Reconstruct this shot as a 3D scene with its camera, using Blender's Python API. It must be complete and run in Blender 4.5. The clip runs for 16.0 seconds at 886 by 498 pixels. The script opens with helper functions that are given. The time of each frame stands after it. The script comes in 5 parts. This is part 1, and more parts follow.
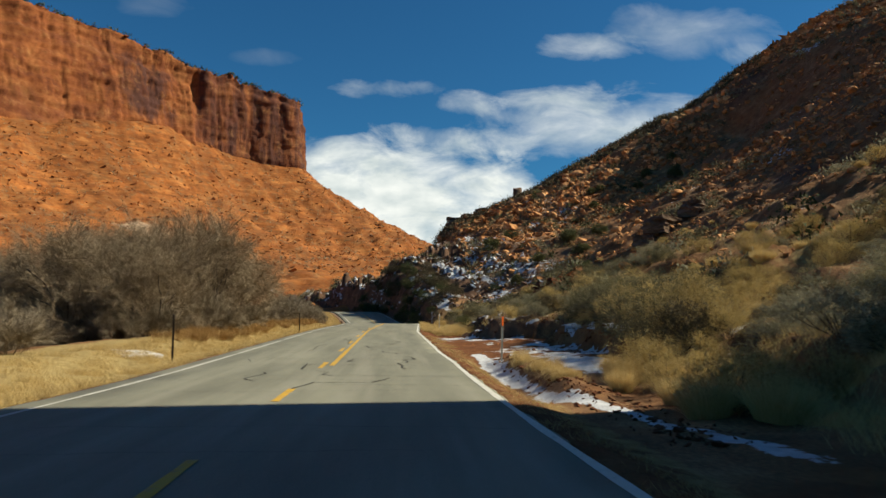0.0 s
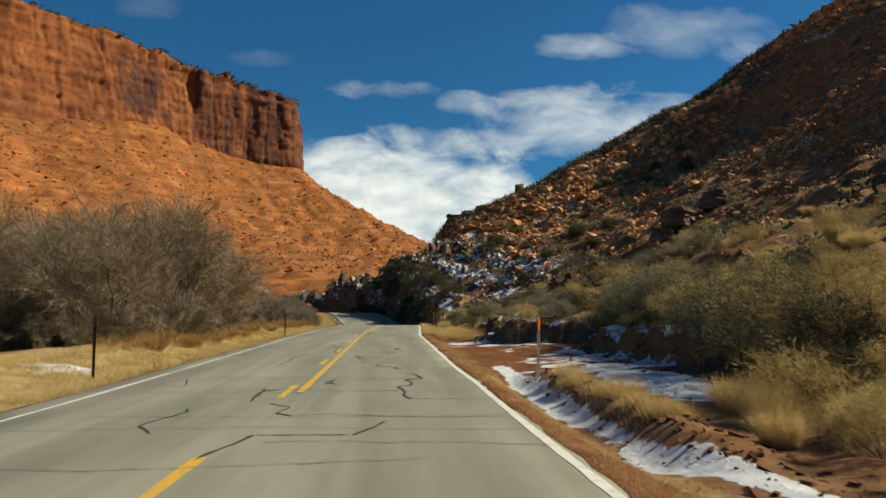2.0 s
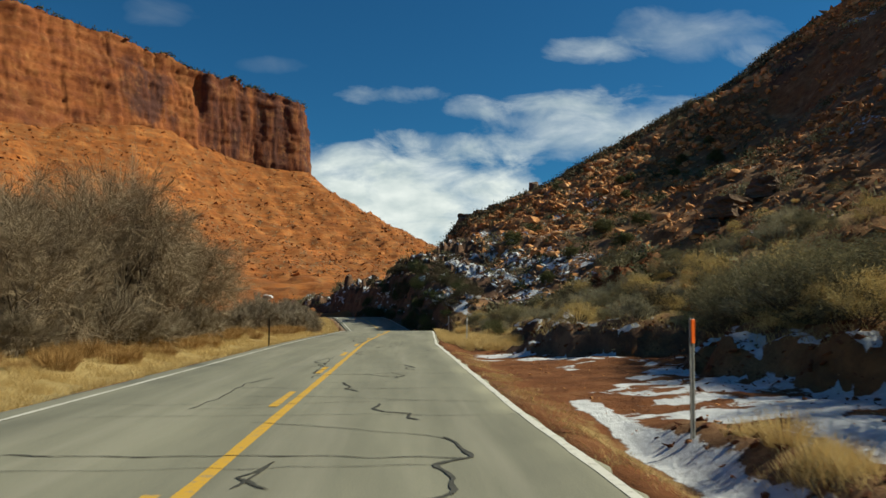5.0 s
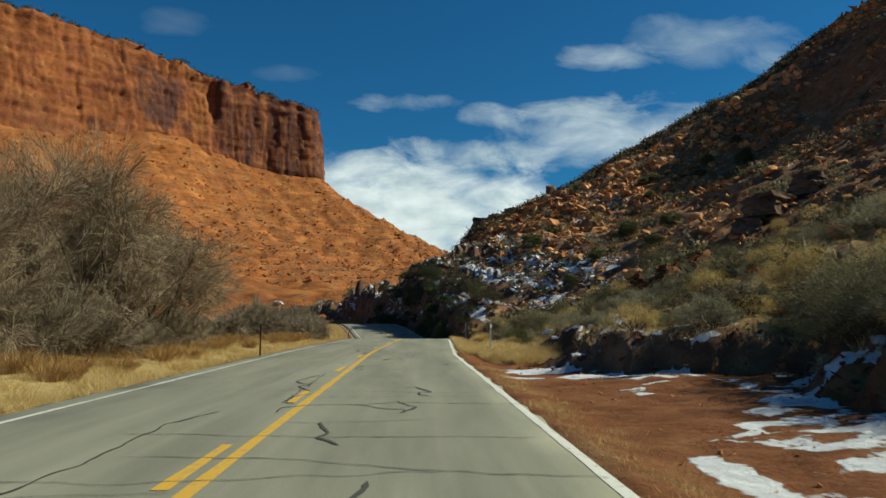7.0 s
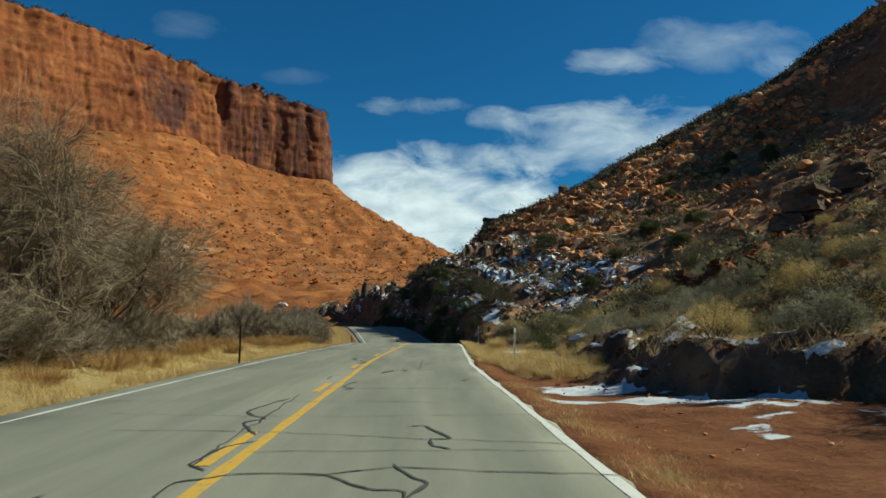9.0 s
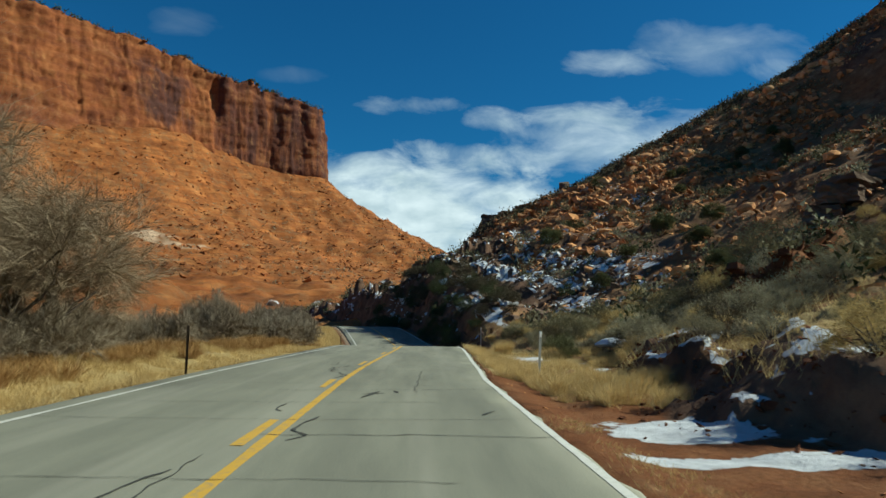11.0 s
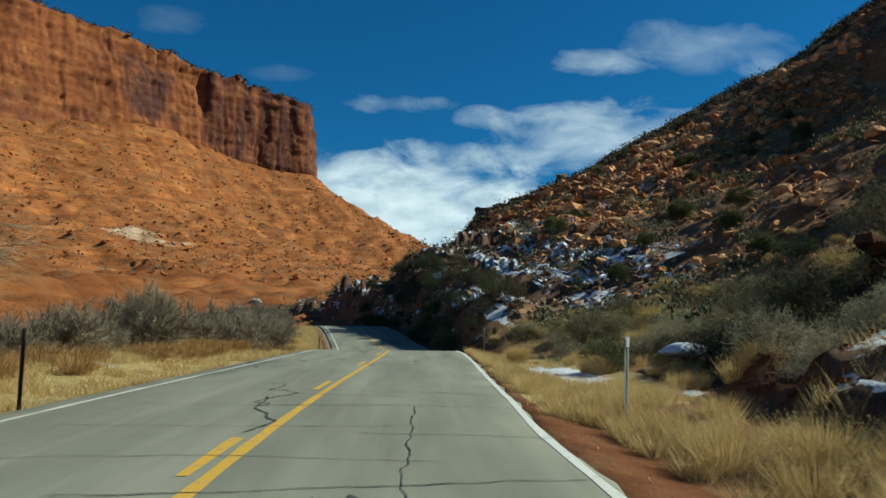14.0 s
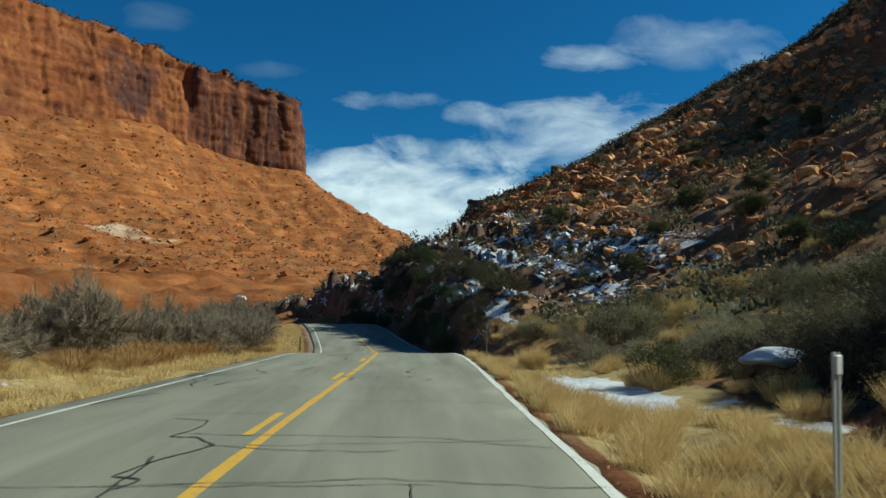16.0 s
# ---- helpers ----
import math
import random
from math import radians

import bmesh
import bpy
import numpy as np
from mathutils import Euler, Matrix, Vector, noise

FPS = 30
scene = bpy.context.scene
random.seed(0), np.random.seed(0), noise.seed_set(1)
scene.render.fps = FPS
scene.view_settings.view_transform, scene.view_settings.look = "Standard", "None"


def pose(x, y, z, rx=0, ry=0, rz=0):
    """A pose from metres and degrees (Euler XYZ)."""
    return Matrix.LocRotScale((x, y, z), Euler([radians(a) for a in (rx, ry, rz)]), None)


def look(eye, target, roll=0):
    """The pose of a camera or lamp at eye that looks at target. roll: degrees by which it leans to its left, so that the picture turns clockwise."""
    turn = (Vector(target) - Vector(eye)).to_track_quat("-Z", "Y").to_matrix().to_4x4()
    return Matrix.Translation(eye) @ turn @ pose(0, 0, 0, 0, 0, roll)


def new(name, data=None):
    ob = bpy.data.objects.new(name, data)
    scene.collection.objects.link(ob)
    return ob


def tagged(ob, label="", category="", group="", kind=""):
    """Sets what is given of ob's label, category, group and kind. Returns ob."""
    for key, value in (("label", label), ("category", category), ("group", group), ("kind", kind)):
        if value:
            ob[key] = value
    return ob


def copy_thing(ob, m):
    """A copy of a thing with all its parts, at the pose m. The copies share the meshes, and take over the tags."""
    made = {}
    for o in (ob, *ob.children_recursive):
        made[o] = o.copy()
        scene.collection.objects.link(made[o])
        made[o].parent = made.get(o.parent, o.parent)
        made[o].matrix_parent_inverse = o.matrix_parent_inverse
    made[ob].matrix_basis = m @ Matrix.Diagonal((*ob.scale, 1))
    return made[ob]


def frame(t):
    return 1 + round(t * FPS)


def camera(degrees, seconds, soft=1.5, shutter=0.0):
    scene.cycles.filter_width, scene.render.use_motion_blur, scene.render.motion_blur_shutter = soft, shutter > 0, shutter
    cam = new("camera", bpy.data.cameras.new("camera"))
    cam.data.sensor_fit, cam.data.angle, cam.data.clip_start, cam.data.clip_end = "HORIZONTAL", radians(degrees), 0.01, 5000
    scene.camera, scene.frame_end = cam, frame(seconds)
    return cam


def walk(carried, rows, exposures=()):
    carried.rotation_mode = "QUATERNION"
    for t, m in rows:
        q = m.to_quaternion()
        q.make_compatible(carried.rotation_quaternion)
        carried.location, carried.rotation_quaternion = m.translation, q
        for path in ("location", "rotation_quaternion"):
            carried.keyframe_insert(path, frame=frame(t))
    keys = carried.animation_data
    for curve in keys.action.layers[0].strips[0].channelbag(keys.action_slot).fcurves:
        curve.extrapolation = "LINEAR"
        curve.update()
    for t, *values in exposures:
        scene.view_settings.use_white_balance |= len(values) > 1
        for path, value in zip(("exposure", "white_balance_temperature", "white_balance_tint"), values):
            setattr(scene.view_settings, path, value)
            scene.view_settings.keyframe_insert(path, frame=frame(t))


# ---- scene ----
cam = camera(64.0, 16.0, shutter=0.5)
PATH = [
    (0, (-0.036, -7.298, 1.552), (0.106, -5.31, 1.718), 0.4),
    (0.5, (-0.051, -5.733, 1.512), (0.095, -3.745, 1.678), 0.3),
    (1, (-0.047, -4.216, 1.527), (0.101, -2.228, 1.692), 0.3),
    (1.5, (-0.047, -2.678, 1.519), (0.102, -0.691, 1.686), 0.1),
    (2, (0.001, -1.15, 1.511), (0.147, 0.838, 1.678), 0.1),
    (2.5, (-0.017, 0.352, 1.5), (0.129, 2.339, 1.668), 0.0),
    (3, (-0.014, 1.806, 1.493), (0.131, 3.794, 1.662), -0.0),
    (3.5, (-0.003, 3.248, 1.474), (0.139, 5.236, 1.646), -0.0),
    (4, (-0.002, 4.675, 1.44), (0.134, 6.663, 1.614), -0.1),
    (6.5, (0.048, 11.43, 1.284), (0.143, 13.418, 1.48), -0.0),
    (7, (0.069, 12.596, 1.282), (0.153, 14.584, 1.483), -0.0),
    (7.5, (0.073, 13.833, 1.302), (0.147, 15.821, 1.506), 0.2),
    (8, (0.052, 15.107, 1.293), (0.117, 17.095, 1.500), 0.3),
    (8.5, (0.061, 16.247, 1.248), (0.123, 18.235, 1.458), 0.3),
    (9, (0.06, 17.554, 1.257), (0.121, 19.542, 1.467), 0.4),
    (11.5, (-0.013, 24.598, 1.298), (0.062, 26.586, 1.508), 0.9),
    (12, (0.008, 26.016, 1.277), (0.086, 28.003, 1.488), 0.8),
    (12.5, (-0.014, 27.37, 1.284), (0.07, 29.357, 1.494), 0.9),
    (13, (0.0, 28.715, 1.305), (0.088, 30.702, 1.514), 0.8),
    (13.5, (0.019, 30.05, 1.312), (0.114, 32.037, 1.52), 0.8),
    (14, (0.019, 31.374, 1.312), (0.12, 33.361, 1.519), 0.7),
    (14.5, (-0.002, 32.6, 1.331), (0.105, 34.587, 1.536), 0.7),
    (15, (-0.009, 34.096, 1.348), (0.104, 36.082, 1.551), 0.5),
    (15.5, (-0.012, 35.451, 1.372), (0.108, 37.437, 1.572), 0.4),
    (16, (0.04, 36.639, 1.375), (0.168, 38.625, 1.572), 0.3),
]
walk(cam, [(t, look(eye, target, roll)) for t, eye, target, roll in PATH], [(0.0, 0.50, 6900, 4), (4.0, 0.36, 6800, 1), (8.0, 0.31, 6150, -6), (16.0, 0.32, 5700, -8)])

# ---------- light ----------
SKY, CLOUD = 0.034, 24.5
SUN_EL, SUN_AZ = 38.0, 4.0            # height above the horizon; turn from +x towards +y
world = bpy.data.worlds.new("sky")
scene.world = world
world.use_nodes = True
wt = world.node_tree
wt.nodes.clear()


def node(tree, kind, **values):
    n = tree.nodes.new(kind)
    for key, value in values.items():
        n.inputs[key.replace("_", " ")].default_value = value
    return n


# banks and streaks of cloud: bearing (x/y) and height (z/y) of the middle, half width, half height, thickness
CLOUDS = ((-0.03, 0.135, 0.26, 0.112, 1.7), (0.09, 0.236, 0.13, 0.026, 0.55), (0.113, 0.294, 0.055, 0.02, 0.55), (0.245, 0.304, 0.11, 0.024, 0.6), (0.33, 0.264, 0.25, 0.062, 0.74),
          (-0.015, 0.314, 0.075, 0.018, 0.55), (0.285, 0.386, 0.09, 0.022, 0.5), (0.45, 0.413, 0.14, 0.045, 0.32), (0.53, 0.38, 0.06, 0.02, 0.36), (-0.35, 0.43, 0.06, 0.022, 0.11), (-0.18, 0.355, 0.055, 0.013, 0.09))


def build_world():
    out = wt.nodes.new("ShaderNodeOutputWorld")
    sky = wt.nodes.new("ShaderNodeTexSky")
    sky.sky_type, sky.sun_disc = "NISHITA", False
    sky.sun_elevation, sky.sun_rotation = radians(SUN_EL), radians(90 - SUN_AZ)
    sky.altitude, sky.air_density, sky.dust_density, sky.ozone_density = 1200, 1.1, 0.1, 2.0
    bg = node(wt, "ShaderNodeBackground", Strength=SKY)
    coord = wt.nodes.new("ShaderNodeTexCoord")
    sep = wt.nodes.new("ShaderNodeSeparateXYZ")
    wt.links.new(coord.outputs["Generated"], sep.inputs[0])

    def do(op, a, b=0.0, c=None):
        n = wt.nodes.new("ShaderNodeMath")
        n.operation = op
        for slot, v in enumerate((a, b, c)):
            if isinstance(v, (int, float)):
                n.inputs[slot].default_value = v
            elif v is not None:
                wt.links.new(v, n.inputs[slot])
        return n.outputs[0]

    ahead = do("MAXIMUM", sep.outputs[1], 0.05)
    a, e = do("DIVIDE", sep.outputs[0], ahead), do("DIVIDE", sep.outputs[2], ahead)
    flat = wt.nodes.new("ShaderNodeCombineXYZ")
    wt.links.new(a, flat.inputs[0])
    wt.links.new(do("MULTIPLY", e, 2.0), flat.inputs[1])
    puff = node(wt, "ShaderNodeTexNoise", Scale=9.0, Detail=8.0, Roughness=0.58, Distortion=0.4)
    wt.links.new(flat.outputs[0], puff.inputs["Vector"])
    rag = do("MULTIPLY", do("SUBTRACT", puff.outputs["Fac"], 0.5), 4.6)
    total = None
    for k, (ca, ce, wa, we, thick) in enumerate(CLOUDS):
        da, de = do("DIVIDE", do("SUBTRACT", a, ca), wa), do("DIVIDE", do("SUBTRACT", e, ce), we)
        r = do("ADD", do("MULTIPLY", da, da), do("MULTIPLY", de, de))
        body = do("ADD", do("SUBTRACT", 1.15 if k == 0 else 1.0, r), do("MULTIPLY", rag, 0.6 if k == 0 else 0.75))
        cover = do("MULTIPLY", do("MINIMUM", do("MAXIMUM", do("MULTIPLY", body, 0.6), 0.0), 1.0), thick)
        total = cover if total is None else do("ADD", total, do("MULTIPLY", cover, do("SUBTRACT", 1.0, do("MINIMUM", total, 1.0))))
    total = do("MINIMUM", total, 1.0)
    shade = node(wt, "ShaderNodeTexNoise", Scale=14.0, Detail=5.0)
    wt.links.new(flat.outputs[0], shade.inputs["Vector"])
    tone = wt.nodes.new("ShaderNodeMix")
    tone.data_type = "RGBA"
    wt.links.new(do("MULTIPLY", do("SUBTRACT", shade.outputs["Fac"], 0.35), 2.2), tone.inputs[0])
    tone.inputs[6].default_value, tone.inputs[7].default_value = (13.5, 15.0, 16.0, 1), (CLOUD, CLOUD, CLOUD, 1)
    mix = wt.nodes.new("ShaderNodeMix")
    mix.data_type = "RGBA"
    wt.links.new(total, mix.inputs[0])
    deep = wt.nodes.new("ShaderNodeMix")
    deep.data_type, deep.blend_type = "RGBA", "MULTIPLY"
    deep.inputs[0].default_value = 1.0
    deep.inputs[7].default_value = (0.34, 1.08, 1.62, 1)
    wt.links.new(sky.outputs[0], deep.inputs[6])
    wt.links.new(deep.outputs[2], mix.inputs[6])
    wt.links.new(tone.outputs[2], mix.inputs[7])
    wt.links.new(mix.outputs[2], bg.inputs["Color"])
    wt.links.new(bg.outputs[0], out.inputs["Surface"])


build_world()
sun = new("sun", bpy.data.lights.new("sun", "SUN"))
sun.data.energy, sun.data.angle, sun.data.color = 5.0, radians(0.53), (1.0, 0.92, 0.76)
SUN_WAY = Vector((math.cos(radians(SUN_EL)) * math.cos(radians(SUN_AZ)), math.cos(radians(SUN_EL)) * math.sin(radians(SUN_AZ)), math.sin(radians(SUN_EL))))
sun.matrix_world = look(SUN_WAY * 300, (0, 0, 0))


# ---------- numbers ----------
def hash2(ix, iy, seed):
    h = (ix * 374761393 + iy * 668265263 + seed * 974634777) & 0xFFFFFFFF
    h = ((h ^ (h >> 13)) * 1274126177) & 0xFFFFFFFF
    return ((h ^ (h >> 16)) & 0xFFFF) / 65535.0


def value_noise(x, y, seed=0):
    x, y = np.asarray(x, float), np.asarray(y, float)
    ix, iy = np.floor(x).astype(np.int64), np.floor(y).astype(np.int64)
    fx, fy = x - ix, y - iy
    fx, fy = fx * fx * (3 - 2 * fx), fy * fy * (3 - 2 * fy)
    a, b = hash2(ix, iy, seed), hash2(ix + 1, iy, seed)
    c, d = hash2(ix, iy + 1, seed), hash2(ix + 1, iy + 1, seed)
    return (a + (b - a) * fx) * (1 - fy) + (c + (d - c) * fx) * fy - 0.5


def fbm(x, y, seed=0, octaves=4, gain=0.5):
    total, amp = 0, 1.0
    for k in range(octaves):
        total = total + amp * value_noise(np.asarray(x) * 2 ** k + 17.3 * k, np.asarray(y) * 2 ** k - 9.1 * k, seed + k)
        amp *= gain
    return total


def smooth(a, b, v):
    t = np.clip((np.asarray(v, float) - a) / (b - a), 0, 1)
    return t * t * (3 - 2 * t)


# ---------- materials ----------
def material(name, rough=0.9, metal=0.0, spec=0.3):
    m = bpy.data.materials.new(name)
    m.use_nodes = True
    b = m.node_tree.nodes["Principled BSDF"]
    b.inputs["Roughness"].default_value, b.inputs["Metallic"].default_value = rough, metal
    b.inputs["Specular IOR Level"].default_value = spec
    return m, m.node_tree, b


def place(tree, scale=(1, 1, 1), turn=None):
    """Object coordinates times scale; with a turn in degrees, turned about z and then divided by scale."""
    c = tree.nodes.new("ShaderNodeTexCoord")
    mp = tree.nodes.new("ShaderNodeMapping")
    mp.inputs["Scale"].default_value = scale
    if turn is not None:
        mp.vector_type = "TEXTURE"
        mp.inputs["Rotation"].default_value = (0, 0, radians(turn))
    tree.links.new(c.outputs["Object"], mp.inputs[0])
    return mp.outputs[0]


def grain(tree, where, scale, detail=5, rough=0.6, distortion=0.0):
    n = node(tree, "ShaderNodeTexNoise", Scale=scale, Detail=detail, Roughness=rough, Distortion=distortion)
    tree.links.new(where, n.inputs["Vector"])
    return n.outputs["Fac"]


def ramp(tree, fac, stops):
    r = tree.nodes.new("ShaderNodeValToRGB")
    e = r.color_ramp.elements
    while len(e) < len(stops):
        e.new(0.5)
    for el, (pos, col) in zip(e, stops):
        el.position, el.color = pos, (*col, 1)
    tree.links.new(fac, r.inputs[0])
    return r.outputs[0]


def blend(tree, fac, a, b, mode="MIX"):
    n = tree.nodes.new("ShaderNodeMix")
    n.data_type, n.blend_type = "RGBA", mode
    for slot, v in ((0, fac), (6, a), (7, b)):
        if isinstance(v, (int, float)):
            n.inputs[slot].default_value = v
        elif isinstance(v, tuple):
            n.inputs[slot].default_value = (*v, 1)
        else:
            tree.links.new(v, n.inputs[slot])
    return n.outputs[2]


def calc(tree, op, a, b=0.0):
    n = tree.nodes.new("ShaderNodeMath")
    n.operation = op
    for slot, v in ((0, a), (1, b)):
        if isinstance(v, (int, float)):
            n.inputs[slot].default_value = v
        else:
            tree.links.new(v, n.inputs[slot])
    return n.outputs[0]


def span(tree, v, lo, hi):
    n = tree.nodes.new("ShaderNodeMapRange")
    n.inputs[1].default_value, n.inputs[2].default_value = lo, hi
    tree.links.new(v, n.inputs[0])
    return n.outputs[0]


def attr(tree, name):
    a = tree.nodes.new("ShaderNodeAttribute")
    a.attribute_name = name
    return a.outputs["Fac"]


def bump(tree, b, height, strength=0.5, distance=0.05):
    n = node(tree, "ShaderNodeBump", Strength=strength, Distance=distance)
    tree.links.new(height, n.inputs["Height"])
    tree.links.new(n.outputs[0], b.inputs["Normal"])


def asphalt_material():
    m, t, b = material("asphalt", 0.85)
    p = place(t)
    wide = place(t, (0.9, 0.12, 1))
    fine = grain(t, p, 60, 3)
    base = ramp(t, grain(t, wide, 0.9, 5), [(0.3, (0.20, 0.20, 0.163)), (0.7, (0.345, 0.34, 0.272))])
    base = blend(t, 0.5, base, ramp(t, fine, [(0.3, (0.10, 0.10, 0.09)), (0.7, (0.36, 0.34, 0.29))]), "OVERLAY")
    worn = span(t, grain(t, place(t, (1.2, 0.05, 1)), 1.0, 3), 0.5, 0.75)
    base = blend(t, calc(t, "MULTIPLY", worn, 0.5), base, (0.33, 0.31, 0.255))
    t.links.new(base, b.inputs["Base Color"])
    bump(t, b, fine, 0.35, 0.01)
    return m


def paint_material(name, col, wear=0.5):
    m, t, b = material(name, 0.7)
    p = place(t)
    w = span(t, grain(t, p, 9, 6, 0.7), 0.62 - 0.1 * wear, 0.72)
    c = blend(t, w, col, (0.22, 0.21, 0.18))
    c = blend(t, calc(t, "MULTIPLY", grain(t, p, 2.5, 4), 0.35), c, (0.25, 0.22, 0.16))
    t.links.new(c, b.inputs["Base Color"])
    bump(t, b, grain(t, p, 60, 3), 0.3, 0.01)
    return m


def ground_material():
    m, t, b = material("desert_ground", 0.95, spec=0.15)
    p = place(t)
    soil = ramp(t, grain(t, p, 0.5, 8, 0.65), [(0.3, (0.105, 0.052, 0.027)), (0.55, (0.25, 0.15, 0.08)), (0.75, (0.40, 0.28, 0.16))])
    pebbles = grain(t, p, 14, 4, 0.7)
    soil = blend(t, 0.55, soil, ramp(t, pebbles, [(0.35, (0.14, 0.10, 0.08)), (0.65, (0.75, 0.66, 0.55))]), "OVERLAY")
    dirt = ramp(t, grain(t, p, 1.3, 7, 0.6), [(0.3, (0.105, 0.041, 0.016)), (0.5, (0.165, 0.066, 0.026)), (0.72, (0.22, 0.108, 0.05))])
    dirt = blend(t, 0.4, dirt, ramp(t, pebbles, [(0.35, (0.2, 0.15, 0.1)), (0.65, (0.7, 0.6, 0.5))]), "OVERLAY")
    straw = ramp(t, grain(t, p, 5, 6, 0.7), [(0.3, (0.22, 0.15, 0.06)), (0.7, (0.45, 0.34, 0.15))])
    gravel = ramp(t, grain(t, p, 25, 4, 0.7), [(0.3, (0.14, 0.09, 0.06)), (0.7, (0.34, 0.25, 0.17))])
    rough_edge = calc(t, "SUBTRACT", grain(t, p, 1.7, 7, 0.68), 0.5)
    c = soil
    # dark rock tone; on the hill foot and cut bank it carries their shade
    rock = ramp(t, grain(t, p, 0.45, 9, 0.7), [(0.3, (0.045, 0.026, 0.018)), (0.52, (0.125, 0.07, 0.045)), (0.75, (0.26, 0.155, 0.09))])
    rust = ramp(t, grain(t, p, 0.9, 8, 0.7), [(0.35, (0.11, 0.045, 0.02)), (0.6, (0.25, 0.115, 0.045)), (0.8, (0.42, 0.225, 0.095))])
    c = blend(t, span(t, grain(t, p, 0.16, 6, 0.6), 0.45, 0.6), c, rust)
    for name, col in (("dirt", dirt), ("straw", straw), ("rocky", rock), ("gravel", gravel)):
        f = span(t, calc(t, "ADD", attr(t, name), calc(t, "MULTIPLY", rough_edge, 0.9)), 0.4, 0.6)
        c = blend(t, f, c, col)
    sn = span(t, calc(t, "ADD", attr(t, "snow"), calc(t, "MULTIPLY", rough_edge, 1.1)), 0.49, 0.55)
    c = blend(t, sn, c, ramp(t, grain(t, p, 3, 6, 0.7), [(0.3, (0.40, 0.41, 0.44)), (0.65, (0.64, 0.65, 0.68))]))
    t.links.new(c, b.inputs["Base Color"])
    h = calc(t, "ADD", calc(t, "MULTIPLY", grain(t, p, 4, 8, 0.7), 1.0), calc(t, "MULTIPLY", sn, 0.25))
    bump(t, b, h, 0.7, 0.12)
    return m


def rock_material(name, dark, mid, light, streak=0.0, scale=1.0, pale=0.0, patches=0.0, tones=False):
    m, t, b = material(name, 0.92, spec=0.15)
    p = place(t)
    c = ramp(t, grain(t, p, 0.06 * scale, 10, 0.66, 0.3), [(0.3, dark), (0.5, mid), (0.72, light)])
    beds = grain(t, place(t, (0.016 * scale, 0.016 * scale, 0.12 * scale)), 1.0, 6, 0.7, 0.6)
    c = blend(t, 0.45 if not patches else 0.5, c, ramp(t, beds, [(0.35, (0.25, 0.22, 0.2)), (0.65, (0.72, 0.66, 0.6))]), "OVERLAY")
    if tones:
        g = t.nodes.new("ShaderNodeNewGeometry")
        c = blend(t, 0.75, c, ramp(t, g.outputs["Random Per Island"], [(0.0, (0.16, 0.12, 0.11)), (0.35, (0.40, 0.33, 0.29)), (0.7, (0.58, 0.50, 0.44)), (1.0, (0.80, 0.76, 0.72))]), "OVERLAY")
    if streak:
        s = grain(t, place(t, (0.12, 0.12, 0.012)), 1.0, 6, 0.62)
        f = calc(t, "MULTIPLY", span(t, calc(t, "ADD", s, calc(t, "MULTIPLY", attr(t, "varnish"), 0.35)), 0.52, 0.78), streak)
        c = blend(t, f, c, (0.06, 0.026, 0.022))
    if patches:
        spot = grain(t, place(t, (0.022, 0.022, 0.03)), 1.0, 10, 0.7, 0.8)
        c = blend(t, calc(t, "MULTIPLY", span(t, spot, 0.50, 0.66), patches), c, (0.125, 0.040, 0.022))
        c = blend(t, calc(t, "MULTIPLY", span(t, grain(t, p, 0.11, 8, 0.7), 0.55, 0.68), 0.5 * patches), c, (0.40, 0.20, 0.075))
    if pale:
        c = blend(t, span(t, calc(t, "ADD", attr(t, "pale"), calc(t, "SUBTRACT", grain(t, p, 0.3, 6), 0.5)), 0.5, 0.75), c, (0.45, 0.33, 0.23))
        d = span(t, grain(t, p, 0.35, 6, 0.7), 0.56, 0.66)
        c = blend(t, calc(t, "MULTIPLY", d, 0.55), c, (0.075, 0.045, 0.022))
        lines = grain(t, place(t, (0.05, 0.012, 0.30)), 1.0, 7, 0.68, 0.7)
        c = blend(t, 0.5, c, ramp(t, lines, [(0.34, (0.20, 0.18, 0.17)), (0.66, (0.76, 0.72, 0.66))]), "OVERLAY")
        fall = place(t, (125.0, 17.0, 60.0), -45.0)
        c = blend(t, 0.6, c, ramp(t, grain(t, fall, 1.0, 8, 0.66, 0.4), [(0.34, (0.22, 0.16, 0.13)), (0.5, (0.48, 0.46, 0.45)), (0.68, (0.74, 0.70, 0.66))]), "OVERLAY")
        wash = grain(t, place(t, (0.045, 0.016, 0.0)), 1.0, 8, 0.66, 0.5)
        c = blend(t, calc(t, "MULTIPLY", span(t, wash, 0.50, 0.70), 0.6), c, (0.15, 0.062, 0.024))
        g = span(t, grain(t, p, 0.12, 9, 0.75), 0.52, 0.66)
        c = blend(t, calc(t, "MULTIPLY", g, 0.55), c, (0.20, 0.13, 0.065))
    t.links.new(c, b.inputs["Base Color"])
    bump(t, b, grain(t, p, 0.5 * scale, 9, 0.72), 0.85, 1.0 / scale)
    return m


